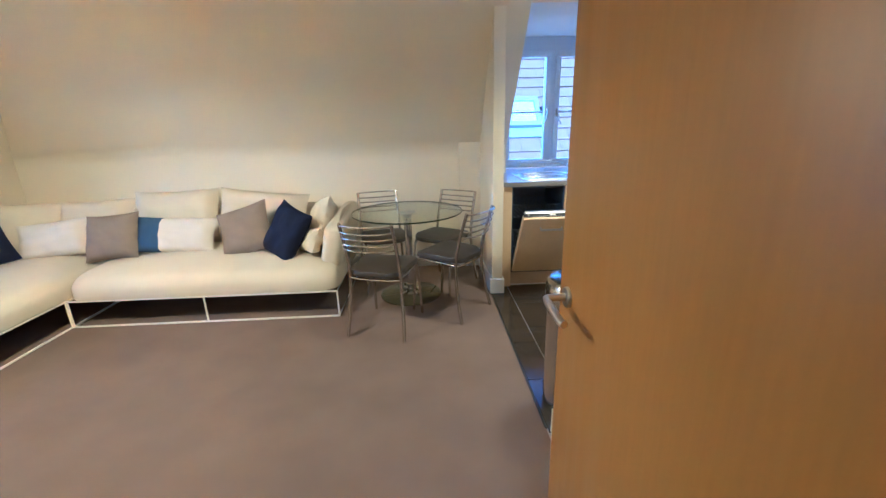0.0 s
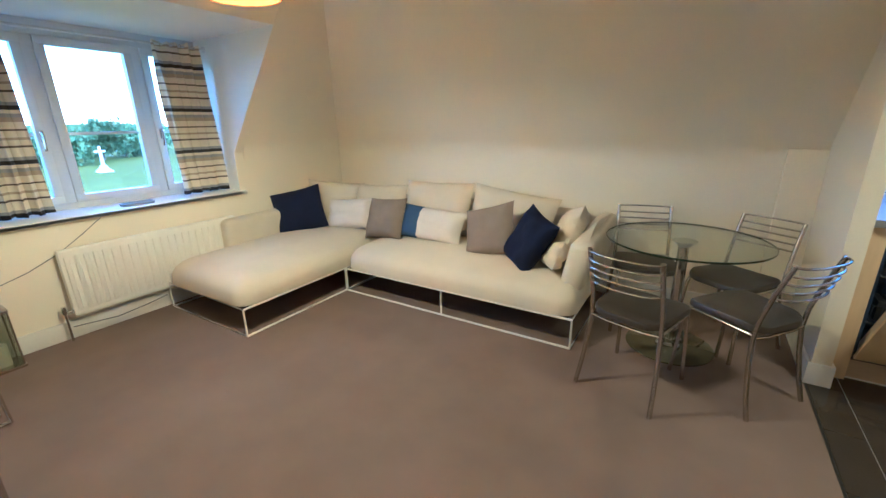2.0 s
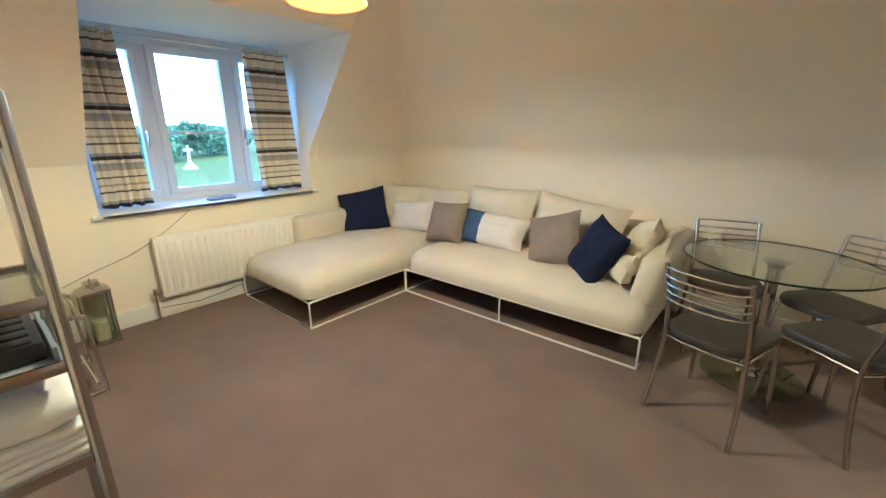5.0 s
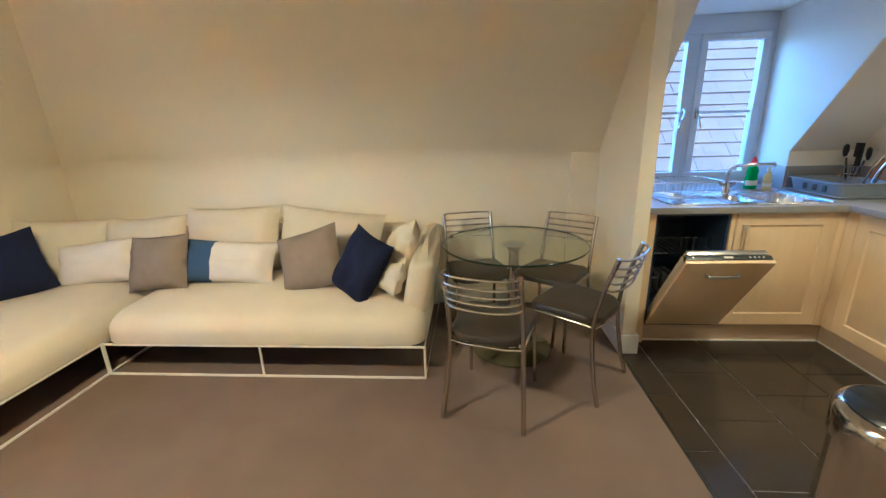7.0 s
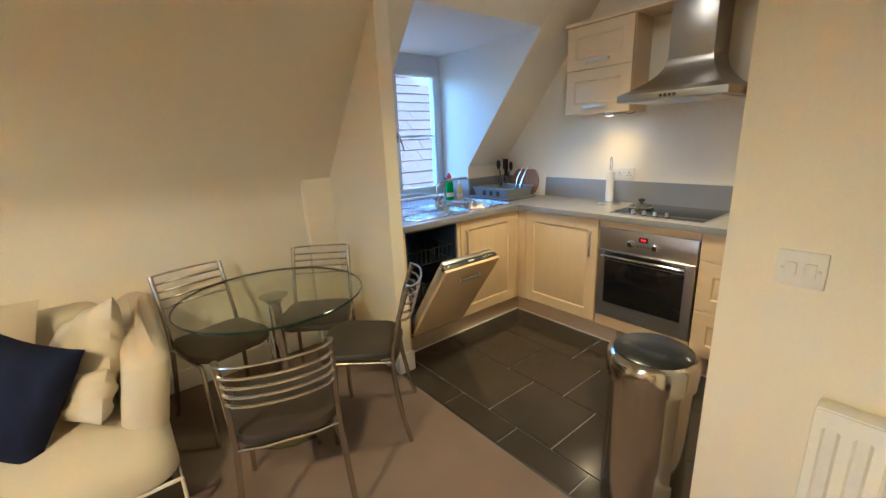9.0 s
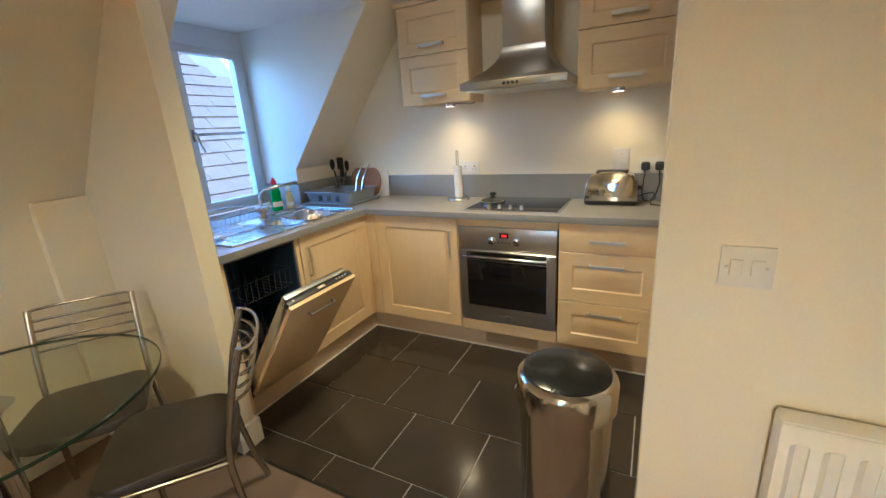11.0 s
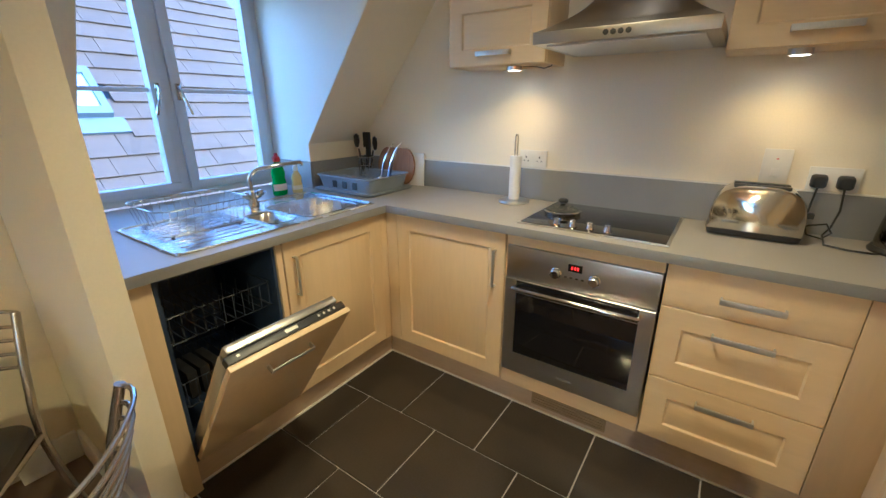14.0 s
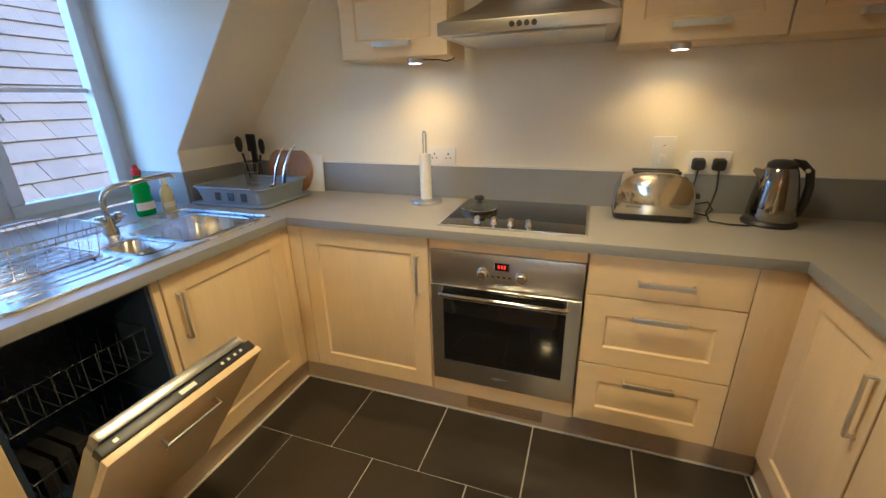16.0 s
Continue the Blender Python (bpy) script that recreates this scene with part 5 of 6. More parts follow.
def sink():
    s = thing("kitchen_sink", ((SX0 + SX1) / 2, (SY0 + SY1) / 2, WT), "stainless steel inset sink with one and a half bowls and drainer", "sink")
    z = WT
    bx0, bx1 = 1.60, 1.90
    hx0, hx1 = 1.44, 1.565
    by0, by1 = 3.50, 3.84
    bm = B()
    t = z + 0.004
    slab_cells(bm, [SX0, hx0, hx1, bx0, bx1, SX1], [SY0, by0, by0 + 0.03, by1 - 0.09, by1, SY1],
               lambda x, y: not (hx0 < x < hx1 and by0 + 0.03 < y < by1 - 0.09) and not (bx0 < x < bx1 and by0 < y < by1), z, t)
    part("deck", bm, M_SINK, s, smooth=0)
    bm = B()
    ring = [p for p in rrect((SX0 + SX1) / 2, (SY0 + SY1) / 2, SX1 - SX0, SY1 - SY0, 0.04, z + 0.004)]
    tube(bm, ring, 0.005, 6, closed=True)
    part("rim", bm, M_SINK, s)
    bm = B()
    basin(bm, (bx0 + bx1) / 2, (by0 + by1) / 2, bx1 - bx0 + 0.006, by1 - by0 + 0.006, 0.16, t)
    part("bowl", bm, M_SINK, s)
    bm = B()
    basin(bm, (hx0 + hx1) / 2, (by0 + by1 - 0.06) / 2, hx1 - hx0 + 0.006, by1 - by0 - 0.114, 0.09, t)
    part("half_bowl", bm, M_SINK, s)
    bm = B()
    for i in range(9):
        y = SY0 + 0.07 + i * 0.047
        box(bm, SX0 + 0.05, hx0 - 0.04, y, y + 0.014, t - 0.001, t + 0.003, 0.0015)
    part("drainer_ribs", bm, M_SINK, s)


sink()


def tap():
    x, y, z = 1.585, 3.905, WT + 0.004
    o = thing("mixer_tap", (x, y, z), "chrome swan-neck mixer tap with two cross handles", "tap")
    bm = B()
    lathe(bm, [(0.0, 0.0), (0.028, 0.0), (0.027, 0.012), (0.020, 0.03), (0.018, 0.06), (0.014, 0.075), (0.0, 0.08)], (x, y, z), 24)
    part("body", bm, M_CHROME, o)
    bm = B()
    pts = [(x, y, z + 0.07), (x, y, z + 0.12)]
    for a in range(0, 91, 15):
        pts.append((x + 0.05 * (1 - math.cos(radians(a))), y - 0.045 * (1 - math.cos(radians(a))), z + 0.12 + 0.065 * math.sin(radians(a))))
    pts += [(x + 0.13, y - 0.07, z + 0.194), (x + 0.225, y - 0.10, z + 0.20), (x + 0.232, y - 0.103, z + 0.182)]
    tube(bm, pts, 0.011, 14)
    part("spout", bm, M_CHROME, o)
    for k in (-1, 1):
        bm = B()
        c = Vector((x + k * 0.038, y - 0.012, z + 0.052))
        tube(bm, [(x, y, z + 0.035), c], 0.011, 10)
        lathe(bm, [(0.0, 0.0), (0.017, 0.0), (0.02, 0.012), (0.014, 0.026), (0.0, 0.028)], c, 16)
        for a in (0, 90):
            dx, dy = 0.027 * math.cos(radians(a + 30)), 0.027 * math.sin(radians(a + 30))
            tube(bm, [c + Vector((-dx, -dy, 0.014)), c + Vector((dx, dy, 0.014))], 0.006, 8)
        part("handle", bm, M_CHROME, o)


tap()


def bottle(name, x, y, r, h, material, capmat, label, flat=0.65):
    o = thing(name, (x, y, WT), label, "bottle")
    bm = B()
    lathe(bm, [(0.0, 0.0), (r * 0.92, 0.0), (r, 0.01), (r, h * 0.35), (r * 0.86, h * 0.5), (r * 0.98, h * 0.68), (r * 0.7, h * 0.86), (r * 0.4, h * 0.93), (r * 0.4, h), (0.0, h)], (x, y, WT), 28, 1.0, flat)
    part("body", bm, material, o)
    bm = B()
    lathe(bm, [(0.0, h), (r * 0.46, h), (r * 0.46, h + 0.022), (r * 0.25, h + 0.03), (r * 0.2, h + 0.045), (0.0, h + 0.046)], (x, y, WT), 20)
    part("cap", bm, capmat, o)
    bm = B()
    lathe(bm, [(r * 1.005, h * 0.15), (r * 1.008, h * 0.34)], (x, y, WT), 28, 1.0, flat)
    bm.faces.ensure_lookup_table()
    for f in list(bm.faces):
        if len(f.verts) > 4 or f.calc_center_median().y > y - 0.2 * r:
            bm.faces.remove(f)
    part("paper_label", bm, M_PLASTICWHITE, o, "pale printed label")


bottle("washing_liquid_bottle", 1.845, 4.06, 0.043, 0.185, M_GREENLIQ, M_RED, "green washing-up liquid bottle with a red cap")
bottle("soap_bottle", 1.945, 4.04, 0.033, 0.125, M_YELLOWLIQ, M_PLASTICWHITE, "small pale yellow soap bottle by the sink")


def wire_basket():
    o = thing("wire_basket", (1.23, 3.75, WT), "chrome wire dish basket standing on the drainer", "dish rack")
    x0, x1, y0, y1, z0, z1 = 1.06, 1.42, 3.62, 3.93, WT + 0.014, WT + 0.115
    bm = B()
    tube(bm, rrect((x0 + x1) / 2, (y0 + y1) / 2, x1 - x0, y1 - y0, 0.05, z1), 0.0026, 8, closed=True)
    part("top_rim", bm, M_CHROME, o)
    bm = B()
    tube(bm, rrect((x0 + x1) / 2, (y0 + y1) / 2, x1 - x0 - 0.05, y1 - y0 - 0.05, 0.04, z0), 0.003, 8, closed=True)
    part("base_rim", bm, M_CHROME, o)
    for i in range(11):
        x = x0 + 0.04 + i * (x1 - x0 - 0.08) / 10
        bm = tube(B(), [(x, y0, z1), (x, y0 + 0.025, z0), (x, y1 - 0.025, z0), (x, y1, z1)], 0.0013, 6)
        part("wire", bm, M_CHROME, o)
    for i in range(6):
        y = y0 + 0.05 + i * (y1 - y0 - 0.1) / 5
        bm = tube(B(), [(x0, y, z1), (x0 + 0.025, y, z0), (x1 - 0.025, y, z0), (x1, y, z1)], 0.0013, 6)
        part("wire", bm, M_CHROME, o)
    for x in (x0 + 0.05, x1 - 0.05):
        for y in (y0 + 0.04, y1 - 0.04):
            bm = B()
            tube(bm, [(x, y, z0), (x, y, WT + 0.0045)], 0.005, 8)
            part("foot", bm, M_BLACK, o)


wire_basket()


def dish_tray():
    o = thing("dish_tray", (2.22, 3.80, WT), "blue-grey plastic dish drainer tray in the corner", "dish rack")
    cx, cy, w, d = 2.235, 3.795, 0.36, 0.45
    z = WT
    bm = B()
    rings = [rrect(cx, cy, w - 0.05, d - 0.05, 0.04, z + 0.012), rrect(cx, cy, w - 0.02, d - 0.02, 0.04, z + 0.085), rrect(cx, cy, w, d, 0.04, z + 0.092), rrect(cx, cy, w - 0.004, d - 0.004, 0.04, z + 0.096), rrect(cx, cy, w - 0.03, d - 0.03, 0.04, z + 0.090), rrect(cx, cy, w - 0.06, d - 0.06, 0.04, z + 0.02)]
    loft(bm, rings)
    part("rack_body", bm, M_PLASTICGREY, o)
    bm = B()
    loft(bm, [rrect(cx, cy, w + 0.01, d + 0.01, 0.04, z), rrect(cx, cy, w + 0.03, d + 0.03, 0.04, z + 0.012), rrect(cx, cy, w - 0.03, d - 0.03, 0.04, z + 0.012)])
    part("drip_tray", bm, M_PLASTICGREY, o)
    bm = B()
    for i in range(10):
        y = cy - 0.16 + i * 0.036
        tube(bm, [(cx - 0.12, y, z + 0.02), (cx - 0.12, y, z + 0.065), (cx - 0.02, y, z + 0.075), (cx - 0.02, y, z + 0.02)], 0.004, 6)
    part("plate_ribs", bm, M_PLASTICGREY, o)
    for i in range(3):
        bm = B()
        y = cy - 0.12 + i * 0.08
        box(bm, cx - w / 2 + 0.006, cx - w / 2 + 0.010, y, y + 0.035, z + 0.03, z + 0.07, 0.002)
        part("slot", bm, M_BLACK, o)


dish_tray()


def utensil_pot():
    x, y, z = 2.42, 3.95, WT + 0.002
    o = thing("utensil_pot", (x, y, z), "chrome wire pot with black cooking utensils", "utensils")
    bm = B()
    for zz in (0.05, 0.11, 0.16):
        tube(bm, [(x + 0.048 * math.cos(a), y + 0.048 * math.sin(a), z + zz) for a in np.linspace(0, 2 * math.pi, 21)[:-1]], 0.003, 6, closed=True)
    for i in range(12):
        a = 2 * math.pi * i / 12
        tube(bm, [(x + 0.044 * math.cos(a), y + 0.044 * math.sin(a), z), (x + 0.048 * math.cos(a), y + 0.048 * math.sin(a), z + 0.16)], 0.002, 5)
    part("pot", bm, M_CHROME, o)
    for k, (dx, dy, h, w, kind_) in enumerate(((-0.05, 0.02, 0.27, 0.026, 0), (0.0, -0.02, 0.28, 0.030, 1), (0.04, -0.05, 0.25, 0.022, 0), (0.0, -0.03, 0.22, 0.018, 1))):
        bm = B()
        top = Vector((x + dx, y + dy, z + h))
        tube(bm, [(x + dx * 0.2, y + dy * 0.2, z + 0.01), Vector((x + dx * 0.8, y + dy * 0.8, z + h * 0.8))], 0.006, 8)
        if kind_ == 0:
            lathe(bm, [(0.0, -0.05), (w * 0.6, -0.042), (w, -0.01), (w * 0.85, 0.025), (0.0, 0.04)], top, 16, 0.35, 1.0)
        else:
            box(bm, top.x - 0.006, top.x + 0.006, top.y - w, top.y + w, top.z - 0.06, top.z + 0.035, 0.005)
        part("utensil", bm, M_BLACK, o)


utensil_pot()
bm = B()
loft(bm, [[Vector((2.44 + k, p.x, p.y)) for p in [Vector((3.72 + 0.15 * math.cos(a) * (1 if abs(math.cos(a)) < 0.9 else 0.98), WT + 0.115 + 0.11 * max(-1, min(1, 1.25 * math.sin(a))), 0)) for a in np.linspace(0, 2 * math.pi, 33)[:-1]]] for k in (0.0, 0.016)])
ob = solo("chopping_board", bm, M_BOARD, "brown wooden chopping board leaning in the corner", "chopping board", org=(2.44, 3.72, WT))
ob.matrix_basis = pose(2.455, 3.74, WT + 0.002, 0, 7, 0)
bm = B()
box(bm, 2.48, 2.492, 3.55, 3.86, WT, WT + 0.20, 0.004)
ob = solo("white_chopping_board", bm, M_PLASTICWHITE, "white plastic chopping board against the wall", "chopping board", org=(2.48, 3.7, WT))
ob.matrix_basis = pose(2.49, 3.69, WT, 0, 4, 0)
for i, (x, y) in enumerate(((2.30, 3.72), (2.33, 3.68), (2.28, 3.65))):
    bm = B()
    tube(bm, [(x, y, WT + 0.03), (x + 0.01, y - 0.03, WT + 0.16), (x + 0.03, y - 0.06, WT + 0.24), (x + 0.045, y - 0.075, WT + 0.265)], 0.007, 8, r2=0.004)
    box(bm, x - 0.016, x + 0.016, y - 0.003, y + 0.003, WT + 0.015, WT + 0.075, 0.002)
    solo("kitchen_tongs", bm, M_CHROME, "chrome serving utensil standing in the drainer", "utensils", "drainer cutlery")


def roll_holder():
    x, y = 2.40, 2.885
    o = thing("kitchen_roll_holder", (x, y, WT), "steel kitchen roll holder with a thin paper roll", "kitchen roll")
    bm = B()
    lathe(bm, [(0.0, 0.0), (0.075, 0.0), (0.078, 0.006), (0.074, 0.014), (0.03, 0.018), (0.0, 0.018)], (x, y, WT), 36)
    part("base", bm, M_STEEL, o)
    bm = B()
    tube(bm, [(x, y - 0.007, WT + 0.015), (x, y - 0.007, WT + 0.325), (x, y - 0.003, WT + 0.337), (x, y + 0.003, WT + 0.337), (x, y + 0.007, WT + 0.325), (x, y + 0.007, WT + 0.015)], 0.0035, 8)
    part("rod", bm, M_CHROME, o)
    bm = B()
    lathe(bm, [(0.012, 0.019), (0.028, 0.019), (0.028, 0.235), (0.012, 0.235)], (x, y, WT), 28)
    part("paper", bm, M_PAPER, o, "white paper roll")


roll_holder()


def hob():
    o = thing("ceramic_hob", (2.28, 2.41, WT), "black ceramic hob with a steel rim and four knobs", "hob")
    bm = B()
    box(bm, 2.04, 2.505, 2.125, 2.70, WT, WT + 0.006, 0.002)
    part("rim", bm, M_STEEL, o)
    bm = B()
    box(bm, 2.05, 2.495, 2.135, 2.69, WT + 0.0045, WT + 0.008, 0.001)
    part("glass", bm, M_OVENGLASS, o, "black glass cooking surface")
    for i in range(4):
        bm = B()
        lathe(bm, [(0.0, 0.0), (0.016, 0.0), (0.016, 0.006), (0.013, 0.01), (0.012, 0.026), (0.0, 0.027)], (2.085, 2.545 - i * 0.067, WT + 0.008), 20)
        box(bm, 2.07, 2.10, 2.543 - i * 0.067, 2.547 - i * 0.067, WT + 0.033, WT + 0.037)
        part("knob", bm, M_CHROME, o)


hob()
o = thing("pan_lid", (2.27, 2.585, WT), "small steel pan with a glass lid and black knob", "pan lid")
bm = B()
lathe(bm, [(0.0, 0.008), (0.078, 0.008), (0.08, 0.02), (0.08, 0.024), (0.076, 0.028)], (2.27, 2.585, WT), 36)
part("rim", bm, M_CHROME, o)
bm = B()
lathe(bm, [(0.076, 0.026), (0.06, 0.037), (0.035, 0.044), (0.012, 0.046), (0.0, 0.046)], (2.27, 2.585, WT), 36)
part("dome", bm, M_LANTERN, o)
bm = B()
lathe(bm, [(0.0, 0.046), (0.012, 0.046), (0.010, 0.056), (0.021, 0.062), (0.022, 0.072), (0.015, 0.078), (0.0, 0.079)], (2.27, 2.585, WT), 24)
part("knob", bm, M_BLACK, o)


def toaster():
    o = thing("toaster", (2.39, 1.88, WT), "polished steel two-slice toaster with rounded ends", "toaster")
    cx = 2.39
    y0, y1 = 1.745, 2.035
    prof = []
    n = 24
    for i in range(n + 1):
        a = math.pi * i / n
        prof.append(((y0 + y1) / 2 - (y1 - y0) / 2 * (abs(math.cos(a)) ** 0.55) * (1 if math.cos(a) > 0 else -1), WT + 0.025 + 0.165 * math.sin(a) ** 0.6))
    rings = []
    for dx, k in ((-0.075, 0.93), (-0.07, 0.985), (-0.055, 1.0), (0.055, 1.0), (0.07, 0.985), (0.075, 0.93)):
        rings.append([Vector((cx + dx, (y0 + y1) / 2 + (y - (y0 + y1) / 2) * k, WT + 0.025 + (z - WT - 0.025) * k)) for y, z in prof])
    bm = B()
    loft(bm, rings)
    part("shell", bm, M_CHROME, o)
    bm = B()
    loft(bm, [rrect(cx, (y0 + y1) / 2, 0.155, 0.285, 0.03, WT + 0.004), rrect(cx, (y0 + y1) / 2, 0.16, 0.295, 0.03, WT + 0.026)])
    part("base", bm, M_BLACK, o)
    for dx in (-0.028, 0.028):
        bm = B()
        box(bm, cx + dx - 0.013, cx + dx + 0.013, y0 + 0.06, y1 - 0.06, WT + 0.180, WT + 0.1925, 0.002)
        part("slot", bm, M_BLACK, o)
    bm = B()
    box(bm, cx - 0.018, cx + 0.018, y0 - 0.022, y0 + 0.01, WT + 0.085, WT + 0.105, 0.004)
    part("lever", bm, M_BLACK, o)
    bm = B()
    box(bm, cx - 0.0765, cx - 0.0745, y1 - 0.10, y1 - 0.045, WT + 0.052, WT + 0.060)
    part("maker_mark", bm, M_TEXTGREY, o)


toaster()


def kettle():
    x, y = 2.40, 1.475
    o = thing("kettle", (x, y, WT), "polished steel jug kettle with a black handle", "kettle")
    bm = B()
    lathe(bm, [(0.0, 0.0), (0.088, 0.0), (0.09, 0.008), (0.082, 0.02), (0.0, 0.02)], (x, y, WT), 36)
    part("base", bm, M_BLACK, o)
    bm = B()
    lathe(bm, [(0.0, 0.021), (0.078, 0.021), (0.079, 0.04), (0.074, 0.10), (0.064, 0.16), (0.052, 0.205), (0.046, 0.215)], (x, y, WT), 36)
    loft(bm, [[Vector((x - 0.012, y + 0.058, WT + 0.165)), Vector((x + 0.012, y + 0.058, WT + 0.165)), Vector((x + 0.014, y + 0.05, WT + 0.205)), Vector((x - 0.014, y + 0.05, WT + 0.205))], [Vector((x - 0.008, y + 0.085, WT + 0.196)), Vector((x + 0.008, y + 0.085, WT + 0.196)), Vector((x + 0.01, y + 0.08, WT + 0.21)), Vector((x - 0.01, y + 0.08, WT + 0.21))]])
    part("jug", bm, M_KETTLE, o)
    bm = B()
    lathe(bm, [(0.047, 0.214), (0.046, 0.228), (0.03, 0.24), (0.0, 0.243)], (x, y, WT), 28)
    part("lid", bm, M_BLACK, o)
    bm = B()
    tube(bm, [(x, y - 0.03, WT + 0.232), (x, y - 0.06, WT + 0.228), (x, y - 0.088, WT + 0.20), (x, y - 0.098, WT + 0.15), (x, y - 0.096, WT + 0.09), (x, y - 0.085, WT + 0.045), (x, y - 0.07, WT + 0.03)], 0.014, 12)
    part("handle", bm, M_BLACK, o)
    bm = B()
    lathe(bm, [(0.0, 0.0), (0.008, 0.0), (0.007, 0.003), (0.0, 0.003)], (0, 0, 0), 14)
    bm.transform(pose(x - 0.014, y - 0.075, WT + 0.205, 0, -90, 0))
    part("switch", bm, M_PLASTICWHITE, o)


kettle()


def wall_plate(name, cy, cz, w, h, label, plugs=()):
    o = thing(name, (XE, cy, cz), label, "socket")
    bm = B()
    box(bm, XE - 0.011, XE - 0.0005, cy - w / 2, cy + w / 2, cz - h / 2, cz + h / 2, 0.003)
    part("plate", bm, M_PLASTICWHITE, o)
    return o


o = wall_plate("wall_socket", 2.845, 1.108, 0.146, 0.086, "white double wall socket above the worktop")
for k in (-0.036, 0.036):
    bm = B()
    box(bm, XE - 0.0118, XE - 0.0105, 2.845 + k - 0.003, 2.845 + k + 0.003, 1.112, 1.122)
    box(bm, XE - 0.0118, XE - 0.0105, 2.845 + k - 0.014, 2.845 + k - 0.008, 1.095, 1.100)
    box(bm, XE - 0.0118, XE - 0.0105, 2.845 + k + 0.008, 2.845 + k + 0.014, 1.095, 1.100)
    part("pin_holes", bm, M_BLACK, o)
    bm = B()
    box(bm, XE - 0.015, XE - 0.0105, 2.845 + k - 0.005, 2.845 + k + 0.005, 1.128, 1.143, 0.001)
    part("rocker", bm, M_PLASTICWHITE, o)
o = wall_plate("cooker_switch", 1.855, 1.135, 0.088, 0.146, "tall white cooker switch plate")
bm = B()
box(bm, XE - 0.018, XE - 0.010, 1.843, 1.867, 1.105, 1.135, 0.003)
part("rocker", bm, M_PLASTICWHITE, o)
bm = B()
box(bm, XE - 0.0118, XE - 0.0105, 1.851, 1.859, 1.17, 1.174)
part("indicator", bm, M_RED, o)
o = wall_plate("wall_socket", 1.68, 1.108, 0.146, 0.086, "white double wall socket with two black plugs")
for k in (-0.034, 0.04):
    bm = B()
    loft(bm, [[Vector((XE - 0.0105, p.x, p.y)) for p in rrect(1.68 + k, 1.10, 0.048, 0.05, 0.012, 0)], [Vector((XE - 0.035, p.x, p.y)) for p in rrect(1.68 + k, 1.10, 0.044, 0.046, 0.012, 0)], [Vector((XE - 0.042, p.x, p.y)) for p in rrect(1.68 + k, 1.10, 0.034, 0.036, 0.012, 0)]])
    part("plug", bm, M_BLACK, o, "black mains plug")
bm = B()
tube(bm, [(XE - 0.03, 1.72, 1.08), (XE - 0.028, 1.725, 1.02), (XE - 0.04, 1.73, 0.95), (XE - 0.07, 1.72, WT + 0.01), (XE - 0.10, 1.68, WT + 0.008), (XE - 0.09, 1.655, WT + 0.03), (XE - 0.06, 1.67, WT + 0.055), (XE - 0.07, 1.72, WT + 0.045), (2.42, 1.76, WT + 0.03)], 0.0035, 8)
solo("toaster_cable", bm, M_BLACK, "black toaster cable looped to its plug", "cable")
bm = B()
tube(bm, [(XE - 0.03, 1.646, 1.08), (XE - 0.03, 1.64, 1.0), (XE - 0.05, 1.655, 0.94), (XE - 0.10, 1.68, WT + 0.02), (2.36, 1.68, WT + 0.004), (2.33, 1.62, WT + 0.004), (2.33, 1.56, WT + 0.004), (2.35, 1.52, WT + 0.006)], 0.0035, 8)
solo("kettle_cable", bm, M_BLACK, "black kettle cable lying on the worktop", "cable")

# wall cupboards
UX, UB, UM, UT = 2.29, 1.54, 1.838, 2.125


def wall_cupboard(y0, y1, label):
    c = cabinet("wall_cupboard", UX + 0.02, XE - 0.001, y0, y1, UB, UT, label, "wall cupboard", "kitchen wall cupboards")
    for z0, z1, hz in ((UB + 0.002, UM - 0.002, UB + 0.055), (UM + 0.002, UT - 0.002, UM + 0.055)):
        d = part("flap_door", panel_door(B(), 'x', UX, y0 + 0.002, y1 - 0.002, z0, z1, -1, 0.07), M_MAPLE_H, c)
        part("handle", bar_handle('x', UX, -1, (y0 + y1) / 2, hz, 0.17, False), M_ALU, d, "satin steel bar handle")


wall_cupboard(2.725, 3.215, "maple wall cupboard with two lift-up doors")
wall_cupboard(1.592, 2.088, "maple wall cupboard with two lift-up doors beside the hood")
wall_cupboard(1.085, 1.588, "maple wall cupboard at the end of the row")
bm = B()
box(bm, UX - 0.015, XE - 0.001, 1.08, 3.222, UT + 0.001, UT + 0.024, 0.003)
solo("cornice_board", bm, M_MAPLE_H, "maple top board bridging the wall cupboards", "cornice")


